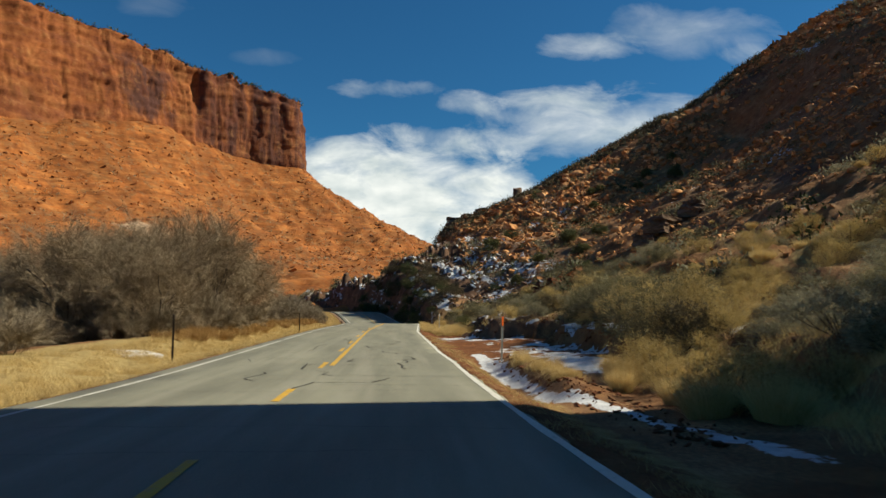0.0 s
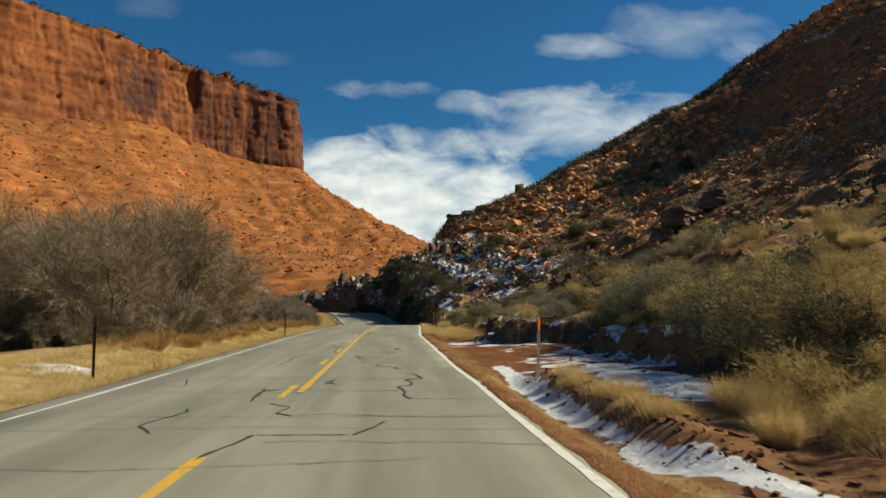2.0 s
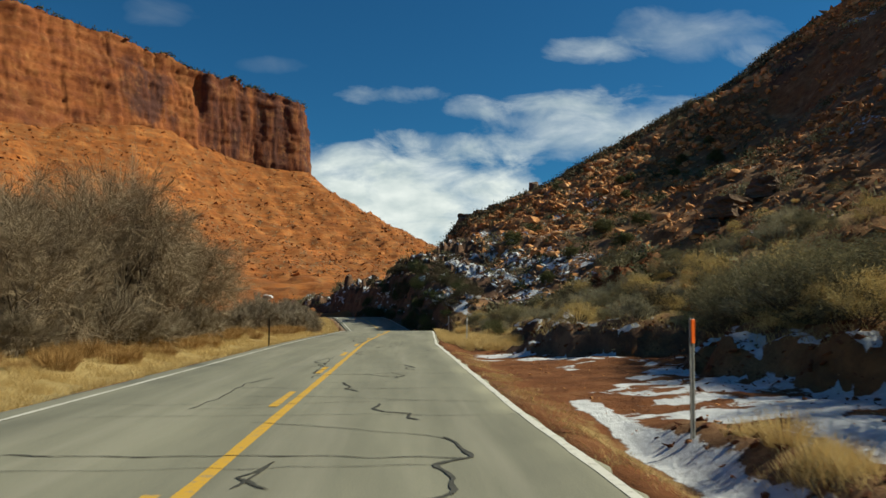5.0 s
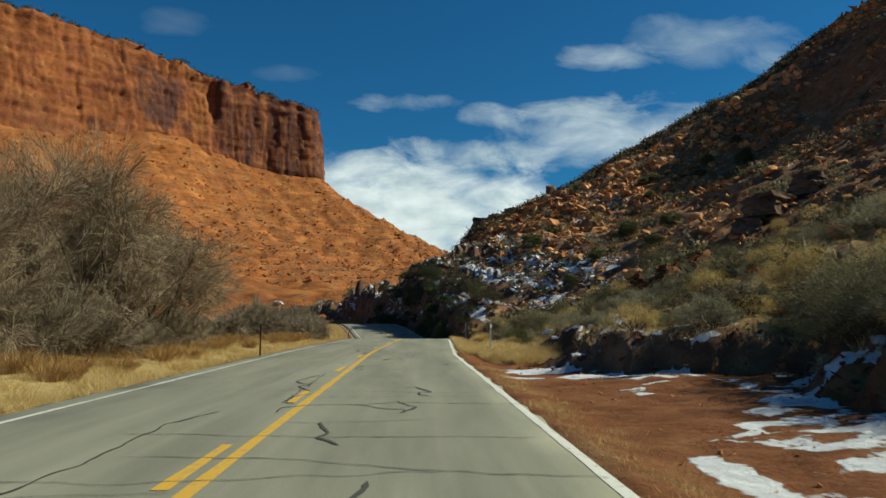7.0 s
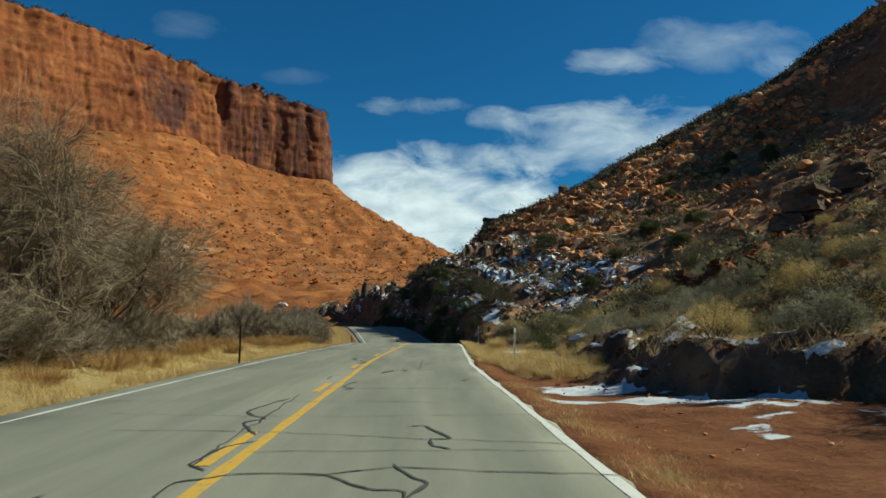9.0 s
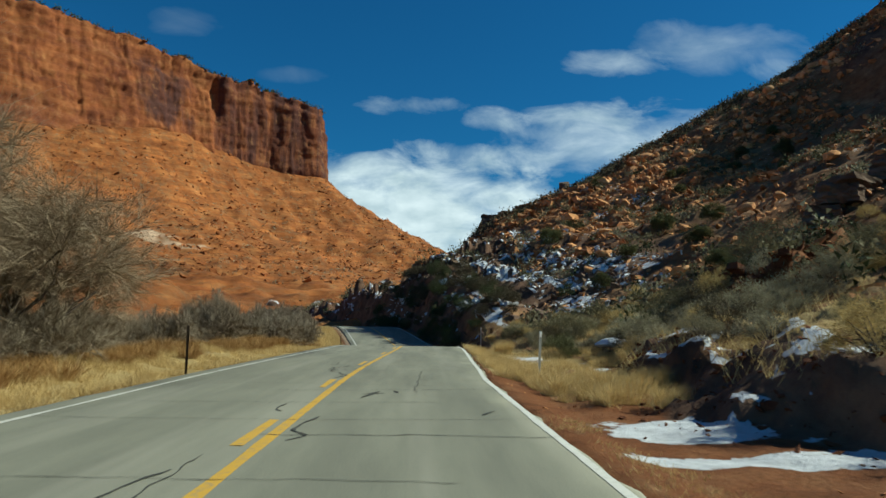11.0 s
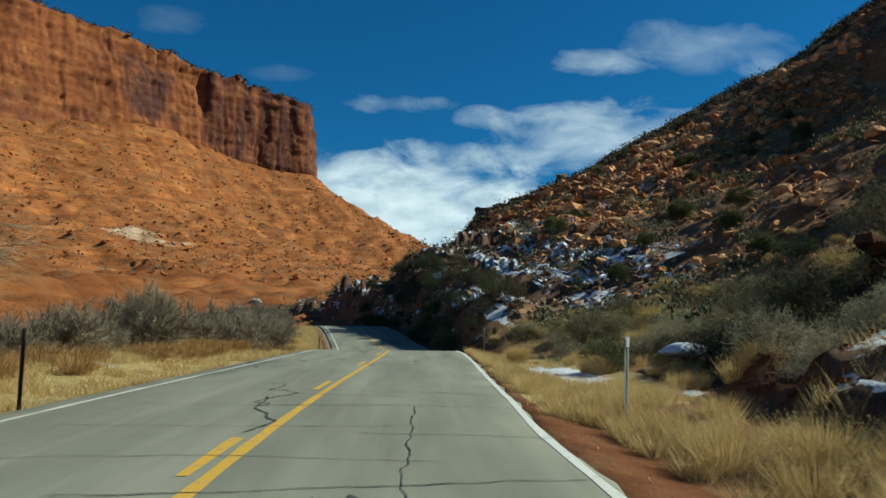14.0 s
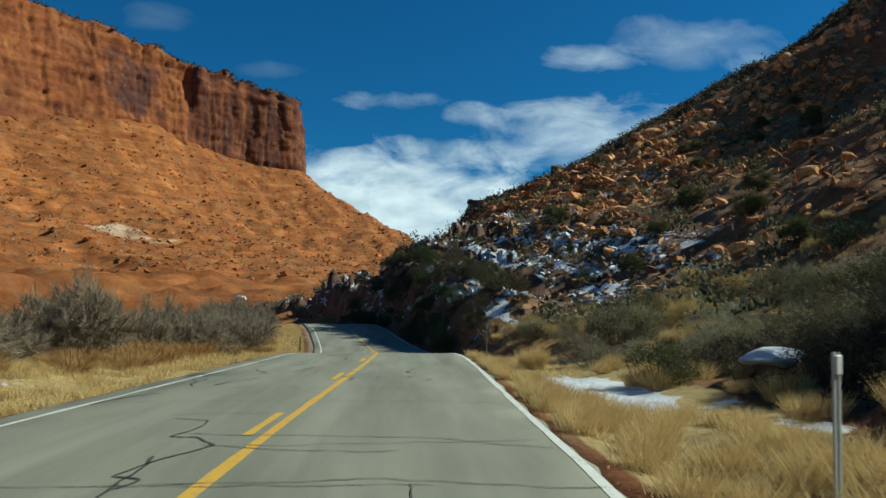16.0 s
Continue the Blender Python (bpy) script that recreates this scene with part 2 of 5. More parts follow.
def plain_material(name, a, b2, rough=0.9, scale=4.0, random_mix=0.3, two=None, thin=0.0):
    """Two tones mixed by noise, with a shift of its own for each object or piece."""
    m, t, b = material(name, rough, spec=0.2)
    c = ramp(t, grain(t, place(t), scale, 5), [(0.3, a), (0.7, b2)])
    if two:
        g = t.nodes.new("ShaderNodeNewGeometry")
        c = blend(t, span(t, g.outputs["Random Per Island"], 0.35, 1.0), c, two)
    if random_mix:
        o = t.nodes.new("ShaderNodeObjectInfo")
        c = blend(t, calc(t, "MULTIPLY", o.outputs["Random"], random_mix), c, tuple(0.45 * v for v in a))
    t.links.new(c, b.inputs["Base Color"])
    if thin:                                            # leaves and blades pass some light
        through_leaf, both = t.nodes.new("ShaderNodeBsdfTranslucent"), t.nodes.new("ShaderNodeMixShader")
        t.links.new(c, through_leaf.inputs["Color"])
        both.inputs[0].default_value = thin
        t.links.new(b.outputs[0], both.inputs[1])
        t.links.new(through_leaf.outputs[0], both.inputs[2])
        t.links.new(both.outputs[0], t.nodes["Material Output"].inputs["Surface"])
    return m


ASPHALT = asphalt_material()
WHITE = paint_material("white_line_paint", (0.68, 0.67, 0.62), 0.8)
DULL = paint_material("faded_white_paint", (0.60, 0.59, 0.54), 0.9)
YELLOW = paint_material("yellow_line_paint", (0.60, 0.34, 0.02), 0.9)
TAR = plain_material("tar_seal", (0.045, 0.045, 0.04), (0.085, 0.082, 0.07), 0.75, 6, 0)
GROUND = ground_material()
CLIFF = rock_material("red_sandstone_cliff", (0.105, 0.032, 0.015), (0.215, 0.072, 0.025), (0.31, 0.13, 0.045), streak=0.9, patches=0.75)
TALUS = rock_material("red_talus", (0.17, 0.056, 0.017), (0.29, 0.108, 0.030), (0.37, 0.18, 0.066), scale=1.6, pale=1.0)
SCREE = rock_material("red_scree", (0.17, 0.056, 0.02), (0.30, 0.12, 0.04), (0.42, 0.22, 0.09), scale=3, tones=True)
DARKROCK = rock_material("dark_rock", (0.075, 0.05, 0.038), (0.14, 0.095, 0.07), (0.24, 0.17, 0.12), scale=14)
CLOD = rock_material("red_earth", (0.06, 0.022, 0.012), (0.13, 0.048, 0.022), (0.21, 0.085, 0.04), scale=14)
BOULDER = rock_material("sandstone_boulder", (0.20, 0.09, 0.036), (0.44, 0.23, 0.10), (0.62, 0.43, 0.25), scale=14, tones=True)

SAGE = plain_material("sage_leaves", (0.13, 0.115, 0.07), (0.43, 0.395, 0.265), 0.9, 3, 0.5, (0.52, 0.475, 0.32), 0.25)
STRAW = plain_material("dry_grass", (0.44, 0.30, 0.115), (0.66, 0.485, 0.20), 0.85, 2, 0.25, (0.74, 0.58, 0.30), 0.3)
RUST = plain_material("rust_brush", (0.26, 0.13, 0.04), (0.40, 0.24, 0.09), 0.9, 3, 0.3, (0.45, 0.30, 0.13))
GOLD = plain_material("golden_brush", (0.22, 0.145, 0.05), (0.66, 0.485, 0.19), 0.9, 3, 0.45, (0.70, 0.55, 0.25), 0.3)
OLIVE = plain_material("olive_brush", (0.075, 0.066, 0.036), (0.30, 0.265, 0.145), 0.9, 3, 0.7, (0.39, 0.345, 0.195), 0.2)
# brush with shade put into its colour, for the unlit places
SHADEBRUSH = plain_material("shaded_brush", (0.06, 0.05, 0.03), (0.11, 0.09, 0.05), 0.9, 3, 0.4, (0.15, 0.12, 0.07))
GREEN = plain_material("juniper_leaves", (0.03, 0.045, 0.015), (0.075, 0.09, 0.03), 0.85, 3, 0.3, (0.10, 0.11, 0.04))
JUNIPER = plain_material("olive_juniper_leaves", (0.07, 0.075, 0.028), (0.13, 0.13, 0.05), 0.85, 3, 0.4, (0.19, 0.18, 0.075), 0.15)
TWIG = plain_material("grey_twigs", (0.17, 0.125, 0.08), (0.27, 0.205, 0.135), 0.9, 2, 0.25, (0.34, 0.265, 0.18))
BRUSH = plain_material("pale_brush_twigs", (0.155, 0.125, 0.09), (0.26, 0.21, 0.15), 0.9, 2, 0.25, (0.33, 0.27, 0.19))
BARK = plain_material("dark_bark", (0.06, 0.045, 0.033), (0.12, 0.092, 0.07), 0.95, 9, 0.2)
SNOW = plain_material("old_snow", (0.46, 0.48, 0.52), (0.60, 0.62, 0.66), 0.6, 5, 0)
STEEL = plain_material("galvanised_steel", (0.24, 0.24, 0.23), (0.36, 0.36, 0.34), 0.5, 12, 0)
DARKPOST = plain_material("brown_post_paint", (0.045, 0.034, 0.026), (0.08, 0.06, 0.045), 0.7, 12, 0)
PALEPOST = plain_material("weathered_white_paint", (0.40, 0.40, 0.37), (0.52, 0.52, 0.48), 0.6, 12, 0)
ORANGE = plain_material("orange_reflector", (0.85, 0.12, 0.015), (0.92, 0.19, 0.03), 0.4, 10, 0)
PALE = plain_material("white_reflector", (0.70, 0.70, 0.68), (0.82, 0.82, 0.80), 0.35, 10, 0)


# ---------- mesh makers ----------
def mesh_of(name, verts, faces, mat, flat=False):
    """A mesh from arrays: verts (n, 3), faces (m, 3 or 4)."""
    verts, faces = np.asarray(verts, np.float32), np.asarray(faces, np.int32)
    me = bpy.data.meshes.new(name)
    k = faces.shape[1]
    me.vertices.add(len(verts))
    me.vertices.foreach_set("co", verts.ravel())
    me.loops.add(faces.size)
    me.loops.foreach_set("vertex_index", faces.ravel())
    me.polygons.add(len(faces))
    me.polygons.foreach_set("loop_start", np.arange(0, faces.size, k, dtype=np.int32))
    me.polygons.foreach_set("loop_total", np.full(len(faces), k, np.int32))
    me.update(calc_edges=True)
    me.polygons.foreach_set("use_smooth", np.full(len(faces), not flat))
    me.materials.append(mat)
    return me


def grid_faces(rows, cols):
    i = np.arange(rows - 1)[:, None] * cols + np.arange(cols - 1)[None, :]
    i = i.ravel()
    return np.stack([i, i + 1, i + cols + 1, i + cols], 1)


def sheet(name, X, Y, Z, mat, masks=()):
    rows, cols = X.shape
    me = mesh_of(name, np.stack([X.ravel(), Y.ravel(), Z.ravel()], 1), grid_faces(rows, cols), mat)
    for key, value in masks:
        me.attributes.new(key, "FLOAT", "POINT").data.foreach_set("value", np.asarray(value, np.float32).ravel())
    return new(name, me)


def link_part(name, me, parent, label=""):
    ob = new(name, me)
    ob.parent = parent
    return tagged(ob, label)


def part(name, bm, mat, parent, label=""):
    me = bpy.data.meshes.new(name)
    bm.to_mesh(me)
    bm.free()
    me.materials.append(mat)
    return link_part(name, me, parent, label)


# ---------- the plan of the road and the land ----------
ROAD_Y = np.array([-400, -30, -10, -4, -1, 2, 5, 9, 12, 56, 64, 68, 74, 80, 86, 92, 100, 107, 113, 119, 128, 145, 180, 400])
ROAD_Z = np.array([0.6, 0.6, 0.30, 0.22, 0.17, 0.11, 0.06, 0.012, 0, 0, -.02, -.10, -.42, -.74, -.80, -.58, -.08, .42, .78, .80, .45, -.9, -3.0, -4])
FINE_Y = np.arange(-400, 400, 0.5)
FINE_Z = np.convolve(np.pad(np.interp(FINE_Y, ROAD_Y, ROAD_Z), 6, mode="edge"), np.hanning(15)[1:-1] / np.hanning(15).sum(), "valid")
LEFT_EDGE, RIGHT_EDGE = -5.1, 1.75


def road_z(y):
    return np.interp(y, FINE_Y, FINE_Z)


def bend(y):
    d = np.clip(np.asarray(y, float) - 74, 0, 130)
    back = np.clip(3.0 - np.asarray(y, float), 0, 30)
    ease = 0.82 * smooth(38, 66, y) * smooth(100, 72, y)          # a slight swing before the crest
    return -0.0028 * d * d + 0.0022 * back * back + ease


HILL_U = (0, 2.5, 5, 9, 20, 31, 40, 59, 72, 84, 110)
HILL_FAR = (0, 4.6, 7.6, 10.6, 14.2, 19.0, 23.6, 32.5, 40, 52, 68)
HILL_MID = (0, 3.1, 4.7, 7.0, 13.4, 18.8, 23.4, 32.5, 40, 52, 68)
HILL_NEAR = (0, 0.55, 1.1, 2.6, 6.8, 12.5, 19, 33, 43, 49, 52)
CREST_X = (-40, -17, -13, -2.5, 7, 11.5, 15, 35, 47, 63, 73, 84, 105)      # the hill's end, seen along the road
CREST_RISE = 0.06
CREST_Z = (1, -1.7, 2.2, 3.7, 8.9, 11.8, 16.6, 25.4, 32.8, 41.8, 47.0, 55.0, 73)
BANK_Y = (-60, 8, 14, 19, 22.5, 25, 27, 29, 31.5, 33.5, 36, 40, 44, 48, 53, 60, 66, 74, 79, 86, 130)
BANK_X = (6.4, 6.8, 7.6, 7.9, 7.1, 7.0, 7.9, 8.9, 5.4, 4.5, 4.3, 4.7, 5.6, 7.6, 8.6, 7.4, 5.8, 4.6, 3.4, 2.9, 2.8)


def narrow(y):
    """How far the pavement's right edge lies further in along the turnout."""
    return -0.09 * smooth(13, 18, y) * smooth(44, 40, y)


def bank_foot(y):
    return np.interp(y, BANK_Y, BANK_X) + bend(y) + 0.7 * fbm(np.asarray(y) / 2.3, np.asarray(y) * 0, 59, 3, 0.6) * smooth(66, 56, y)


def bump_at(x, y, cx, cy, rx, ry):
    return np.exp(-((x - cx) / rx) ** 2 - ((y - cy) / ry) ** 2)


def land(x, y):
    """Height of the land at (x, y)."""
    x, y = np.asarray(x, float), np.asarray(y, float)
    rz, off = road_z(y), bend(y)
    u = x - bank_foot(y)
    w = smooth(66, 114, y)
    up = np.clip(u, 0, None)
    far = smooth(106, 128, y)
    hill = (np.interp(up, HILL_U, HILL_FAR) * far + np.interp(up, HILL_U, HILL_MID) * (1 - far)) * w + np.interp(up, HILL_U, HILL_NEAR) * (1 - w)
    hill = hill + 2.6 * smooth(75, 86, y) * smooth(118, 104, y) * smooth(0, 1.8, up) * smooth(8, 3.2, up)
    # the cut bank round the turnout
    hill = hill + (0.2 + 0.4 * smooth(50, 40, y)) * smooth(0, 0.9, up + 0.8 * fbm(x / 1.1, y / 1.1, 61, 4, 0.65)) * (1 + 1.1 * fbm(x / 1.8, y / 1.8, 63, 4, 0.6)) * smooth(-0.35, 0.25, u)
    # the hill behind the camera, which shades the road there
    hill = np.minimum(hill, np.interp(x, CREST_X, CREST_Z) + 0.6 + CREST_RISE * np.clip(y - 150, 0, 50) * smooth(6, 14, x))
    hill = hill - np.clip(y - 202, 0, 200) * 0.9 * smooth(0, 20, up)
    hill = hill + smooth(6.1, 0.1, y - 0.07 * (x - 14) + 2.4 * fbm(x / 5, y / 5, 89, 3, 0.6)) * smooth(8, 19, x) * 32
    # a shaded gully below the rocky rib
    hill = hill - 7.5 * bump_at(x, y, 56, 119, 21, 21) - 3.0 * bump_at(x, y, 28, 112, 16, 20)
    steep = smooth(1, 14, up)
    hill = hill + steep * (1.8 * fbm(x / 16, y / 16, 3, 4) + 0.9 * fbm(x / 4, y / 4, 5, 4, 0.55) + 0.35 * np.abs(fbm(x / 1.4, y / 1.4, 7, 3, 0.6)))
    toe = smooth(88, 112, y) * smooth(0.3, 2.5, up) * smooth(26, 10, up)
    hill = hill + toe * (2.6 * fbm(x / 4.5, y / 4.5, 65, 4, 0.6) + 1.0 * fbm(x / 1.2, y / 1.2, 67, 3, 0.6))
    ledge = 2.3 + 0.5 * fbm(x / 30, y / 30, 69, 2)
    k = hill / ledge + 0.9 * fbm(x / 7, y / 7, 66, 3, 0.6)
    stepped = hill + ledge * (smooth(0.0, 0.30, k - np.floor(k)) - (k - np.floor(k)))
    hill = hill + (stepped - hill) * smooth(92, 118, y) * smooth(0.5, 3, up) * (0.35 + 0.65 * smooth(40, 22, up)) * (0.3 + 0.7 * smooth(15, 5, x))
    hill = np.maximum(hill, 0)
    ur = x - off - RIGHT_EDGE - narrow(y)
    near_verge = smooth(5, 8, y) * smooth(19, 16.5, y)
    right = near_verge * (-0.26 * np.exp(-((x - 3.05) / 0.5) ** 2) + 0.20 * np.exp(-((x - 4.0) / 0.45) ** 2))
    right = right - 0.03 - 0.15 * smooth(0.3, 1.2, ur) * smooth(5, 2.4, ur)
    heap = np.hypot((x - 12.2) / 3.7, (y - 47.8) / 2.3) + 0.45 * fbm(x / 1.3, y / 1.3, 57, 4, 0.6)
    right = right + 2.0 * smooth(1.1, 0.75, heap) * (0.4 + 0.6 * smooth(9.2, 12.4, x)) * (1 + 0.5 * fbm(x / 0.9, y / 0.9, 58, 4, 0.6))
    right = right + 0.30 * bump_at(x, y, 4.1, 41, 0.9, 5.0) + 0.03 * bump_at(x, y, 4.6, 53, 0.8, 4.0) + 0.42 * bump_at(x, y, 7.8, 50.8, 1.3, 1.5)
    # left: shoulder, grass verge, then the flat with its thicket
    ul = -(x - off - LEFT_EDGE)
    left = -0.30 * smooth(0.4, 2.2, ul) + 0.35 * smooth(2.2, 5.5, ul) - 1.6 * smooth(7, 18, ul)
    rough = 0.14 * fbm(x / 1.5, y / 1.5, 9, 4, 0.6) * smooth(0.7, 2.2, np.maximum(ul, ur))
    above = np.interp(y, (90, 117, 130, 150, 200), (-0.4, 1.0, 1.7, 2.6, 4.0)) - rz
    rz = rz + above * smooth(0, 5, u) * smooth(88, 104, y)
    z = rz + hill + left + right + rough - 0.035
    z = z - 0.25 * smooth(0.16, -0.04, ur) * smooth(0.50, 0.28, ul)      # below the pavement
    far = smooth(170, 400, np.hypot(x, y))
    return z * (1 - far) + far * np.minimum(z, 1.0)


def spaced(stops):
    """Coordinates from (start, step) stretches."""
    out = []
    for (a, step), (b, _) in zip(stops, stops[1:]):
        out.append(np.arange(a, b - step * 0.5, step))
    return np.concatenate([*out, [stops[-1][0]]])


def build_ground():
    xs = spaced([(-4000, 500), (-500, 60), (-140, 8), (-60, 2.0), (-24, 0.4), (-7.2, 0.16), (-5.0, 0.5), (1.2, 0.14), (11, 0.4), (44, 0.8), (112, 8), (190, 60), (500, 500), (4000, 0)])
    ys = spaced([(-4000, 500), (-500, 60), (-80, 6), (-20, 0.5), (2, 0.2), (60, 0.5), (140, 0.8), (215, 8), (500, 60), (1000, 500), (4000, 0)])
    X, Y = np.meshgrid(xs, ys)
    Z = land(X, Y)
    off = bend(Y)
    u, x = X - bank_foot(Y), X - off
    ur, ul = x - RIGHT_EDGE - narrow(Y), LEFT_EDGE - x
    blot = fbm(X / 3.2, Y / 3.2, 71, 4, 0.6)
    gravel = np.maximum(0.5 * smooth(0.3, 0.12, ur) * (ur > 0), smooth(1.1, 0.6, ul) * (ul > 0))
    straw = smooth(0.9, 1.6, ul) * smooth(9, 6.5, ul)
    straw = np.maximum(straw, smooth(0.2, 0.6, ur) * smooth(5, 3.5, ur) * smooth(40, 45, Y) * smooth(70, 60, Y))
    straw = np.maximum(straw, 0.5 * smooth(0.5, 0.9, ur) * smooth(1.6, 1.2, ur) * smooth(20, 18, Y))
    straw = np.maximum(straw, smooth(0.5, 2, u) * smooth(26, 12, u) * (0.42 + 0.35 * blot) * smooth(95, 60, Y))
    dirt = smooth(0.5, 0.9, ur) * smooth(0.6, -0.2, u) * smooth(16.5, 18, Y) * smooth(37, 35, Y)
    dirt = np.maximum(dirt, 0.75 * smooth(0.35, 0.6, ur) * smooth(1.35, 1.1, ur) * smooth(45, 40, Y))
    dirt = np.maximum(dirt, smooth(0.04, 0.16, ur) * smooth(1.2, 0.8, ur) * smooth(48, 42, Y) * (0.72 + 0.5 * fbm(X / 0.5, Y / 2.4, 79, 3, 0.6)))
    near = smooth(-2, 1, Y) * smooth(21.5, 20, Y)
    ditch = 3.25 + 0.16 * np.clip(7.9 - Y, 0, 12)
    snow = near * ((0.74 + 0.4 * blot) * np.exp(-((X - ditch) / 0.36) ** 2) + 0.22 * smooth(3, 3.6, X) * smooth(8, 6, X) * smooth(5, 8, Y) + (0.46 + 0.5 * blot) * bump_at(X, Y, 6.0, 15.0, 1.3, 4.3))
    for cx, cy, rx, ry, k in ( (4.4, 31.2, 2.4, 0.55, 1.0), (6.6, 30.4, 1.8, 0.5, 0.85), (6.2, 29.6, 2.2, 0.6, 0.6), (4.0, 33.5, 1.7, 1.3, 0.95), (6.4, 33.0, 0.9, 1.2, 0.52), (8.2, 24.4, 0.7, 0.9, 0.7),
                              (4.7, 52.5, 1.0, 4.6, 1.2), (5.4, 40.2, 1.2, 1.4, 0.62), (-9.3, 19.4, 1.4, 1.6, 0.75), (-9.0, 54, 1.5, 2.5, 0.5), (6.0, 46.6, 0.8, 0.9, 0.66), (5.8, 49.4, 0.8, 0.5, 0.7), (9.2, 51.5, 0.8, 1.4, 0.6), (6.6, 55.5, 0.9, 1.5, 0.55)):
        snow = np.maximum(snow, k * bump_at(X, Y, cx, cy, rx, ry))
    snow = np.maximum(snow, smooth(0.1, 0.8, u) * smooth(3.2, 2.0, u) * smooth(46, 42, Y) * smooth(6, 9, Y) * (0.30 + 0.8 * fbm(X / 1.1, Y / 1.1, 73, 4, 0.62)))
    streak = fbm(X / 9 + Y / 30, Y / 14 - X / 30, 75, 4, 0.6)
    hillsnow = smooth(0.3, 2.0, u) * smooth(30, 14, u) * smooth(62, 82, Y) * (0.38 + 0.22 * streak + 0.95 * fbm((X - 0.6 * Y) / 6, (Z + 0.22 * X) / 1.1, 77, 4, 0.6))
    snow = np.maximum(snow, np.maximum(hillsnow, smooth(4, 12, u) * (0.22 + 0.5 * streak)))
    # patches on the turnout and among the shrubs of the bank
    fleck = fbm(X / 0.9, Y / 0.55, 81, 4, 0.6)
    edge = np.interp(Y, (17, 18.4, 19.4, 20.2, 21.5, 22.8, 25, 27.7, 29), (4.2, 3.2, 3.0, 4.3, 3.4, 4.4, 5.8, 6.4, 7.6))
    snow = np.maximum(snow, smooth(-0.3, 0.9, X - edge) * smooth(17, 18, Y) * smooth(29.5, 28, Y) * (0.62 + 0.7 * fbm(X / 1.6, Y / 0.5, 81, 4, 0.6)) * (u < 1.2))
    snow = np.maximum(snow, dirt * smooth(3.4, 5.0, X) * smooth(25, 27, Y) * smooth(37, 35, Y) * (0.34 + 0.55 * fleck + 0.3 * blot))
    snow = np.maximum(snow, smooth(0.2, 1.0, u) * smooth(6.5, 4.0, u) * smooth(27, 31, Y) * smooth(50, 46, Y) * (0.15 + 0.9 * fbm(X / 1.3, Y / 1.3, 83, 4, 0.62)))
    # the hill foot is darkened for its shade; elsewhere random dark rock patches
    rocky = np.maximum(smooth(76, 90, Y) * smooth(32, 13, u) * smooth(-0.8, 0.4, u), (0.0 + 1.1 * fbm(X / 11, Y / 11, 85, 4, 0.6)) * smooth(3, 8, u))
    steep = np.hypot(np.gradient(Z, axis=1) / np.gradient(X, axis=1), np.gradient(Z, axis=0) / np.gradient(Y, axis=0))
    snow = snow - 0.6 * smooth(0.55, 1.1, steep) * (Y < 60)
    snow = snow - 0.30 * smooth(0.9, 1.8, steep) * (Y >= 60)
    dirt = np.maximum(dirt, smooth(4.6, 5.4, X) * smooth(8.4, 7.2, X) * smooth(39, 42, Y) * smooth(54, 50, Y) * (0.75 + 0.5 * blot))
    # the face of the cut bank, also darkened for its shade
    rocky = np.maximum(rocky, smooth(-0.5, 0.1, u) * smooth(3.0, 1.4, u) * smooth(4, 8, Y) * smooth(60, 50, Y) * (0.55 + 0.5 * blot))
    dirt = np.maximum(dirt, 1.2 * bump_at(X, Y, 11.9, 47.4, 3.2, 2.6))
    straw = straw * (1 - bump_at(X, Y, 11.9, 47.4, 3.2, 2.6))
    ob = sheet("ground", X, Y, Z, GROUND, (("rocky", rocky), ("snow", snow), ("dirt", dirt), ("straw", straw), ("gravel", gravel)))
    tagged(ob, "red desert soil with dry grass, dirt and patches of snow", "ground", kind="structure")


def strip(name, x0, x1, y0, y1, mat, lift, parent=None, step=1.0, wobble=0.0, label=""):
    """A band along the road, x0 to x1 across, following its bend and its height."""
    n = max(2, int((y1 - y0) / step) + 1)
    y = np.linspace(y0, y1, n)
    wob = wobble * fbm(y * 1.3, y * 0 + x0, 31, 3)
    cols = np.array([0, 0.5, 1])
    X = bend(y)[:, None] + (narrow(y)[:, None] if x0 > 1.5 else 0) + x0 + (x1 - x0) * cols[None, :] + wob[:, None] * np.array([1, 0, -0.6])[None, :]
    Y = np.repeat(y[:, None], 3, 1)
    Z = road_z(Y) + lift
    me = mesh_of(name, np.stack([X.ravel(), Y.ravel(), Z.ravel()], 1), grid_faces(n, 3), mat)
    ob = new(name, me)
    if parent:
        ob.parent = parent
    return tagged(ob, label)


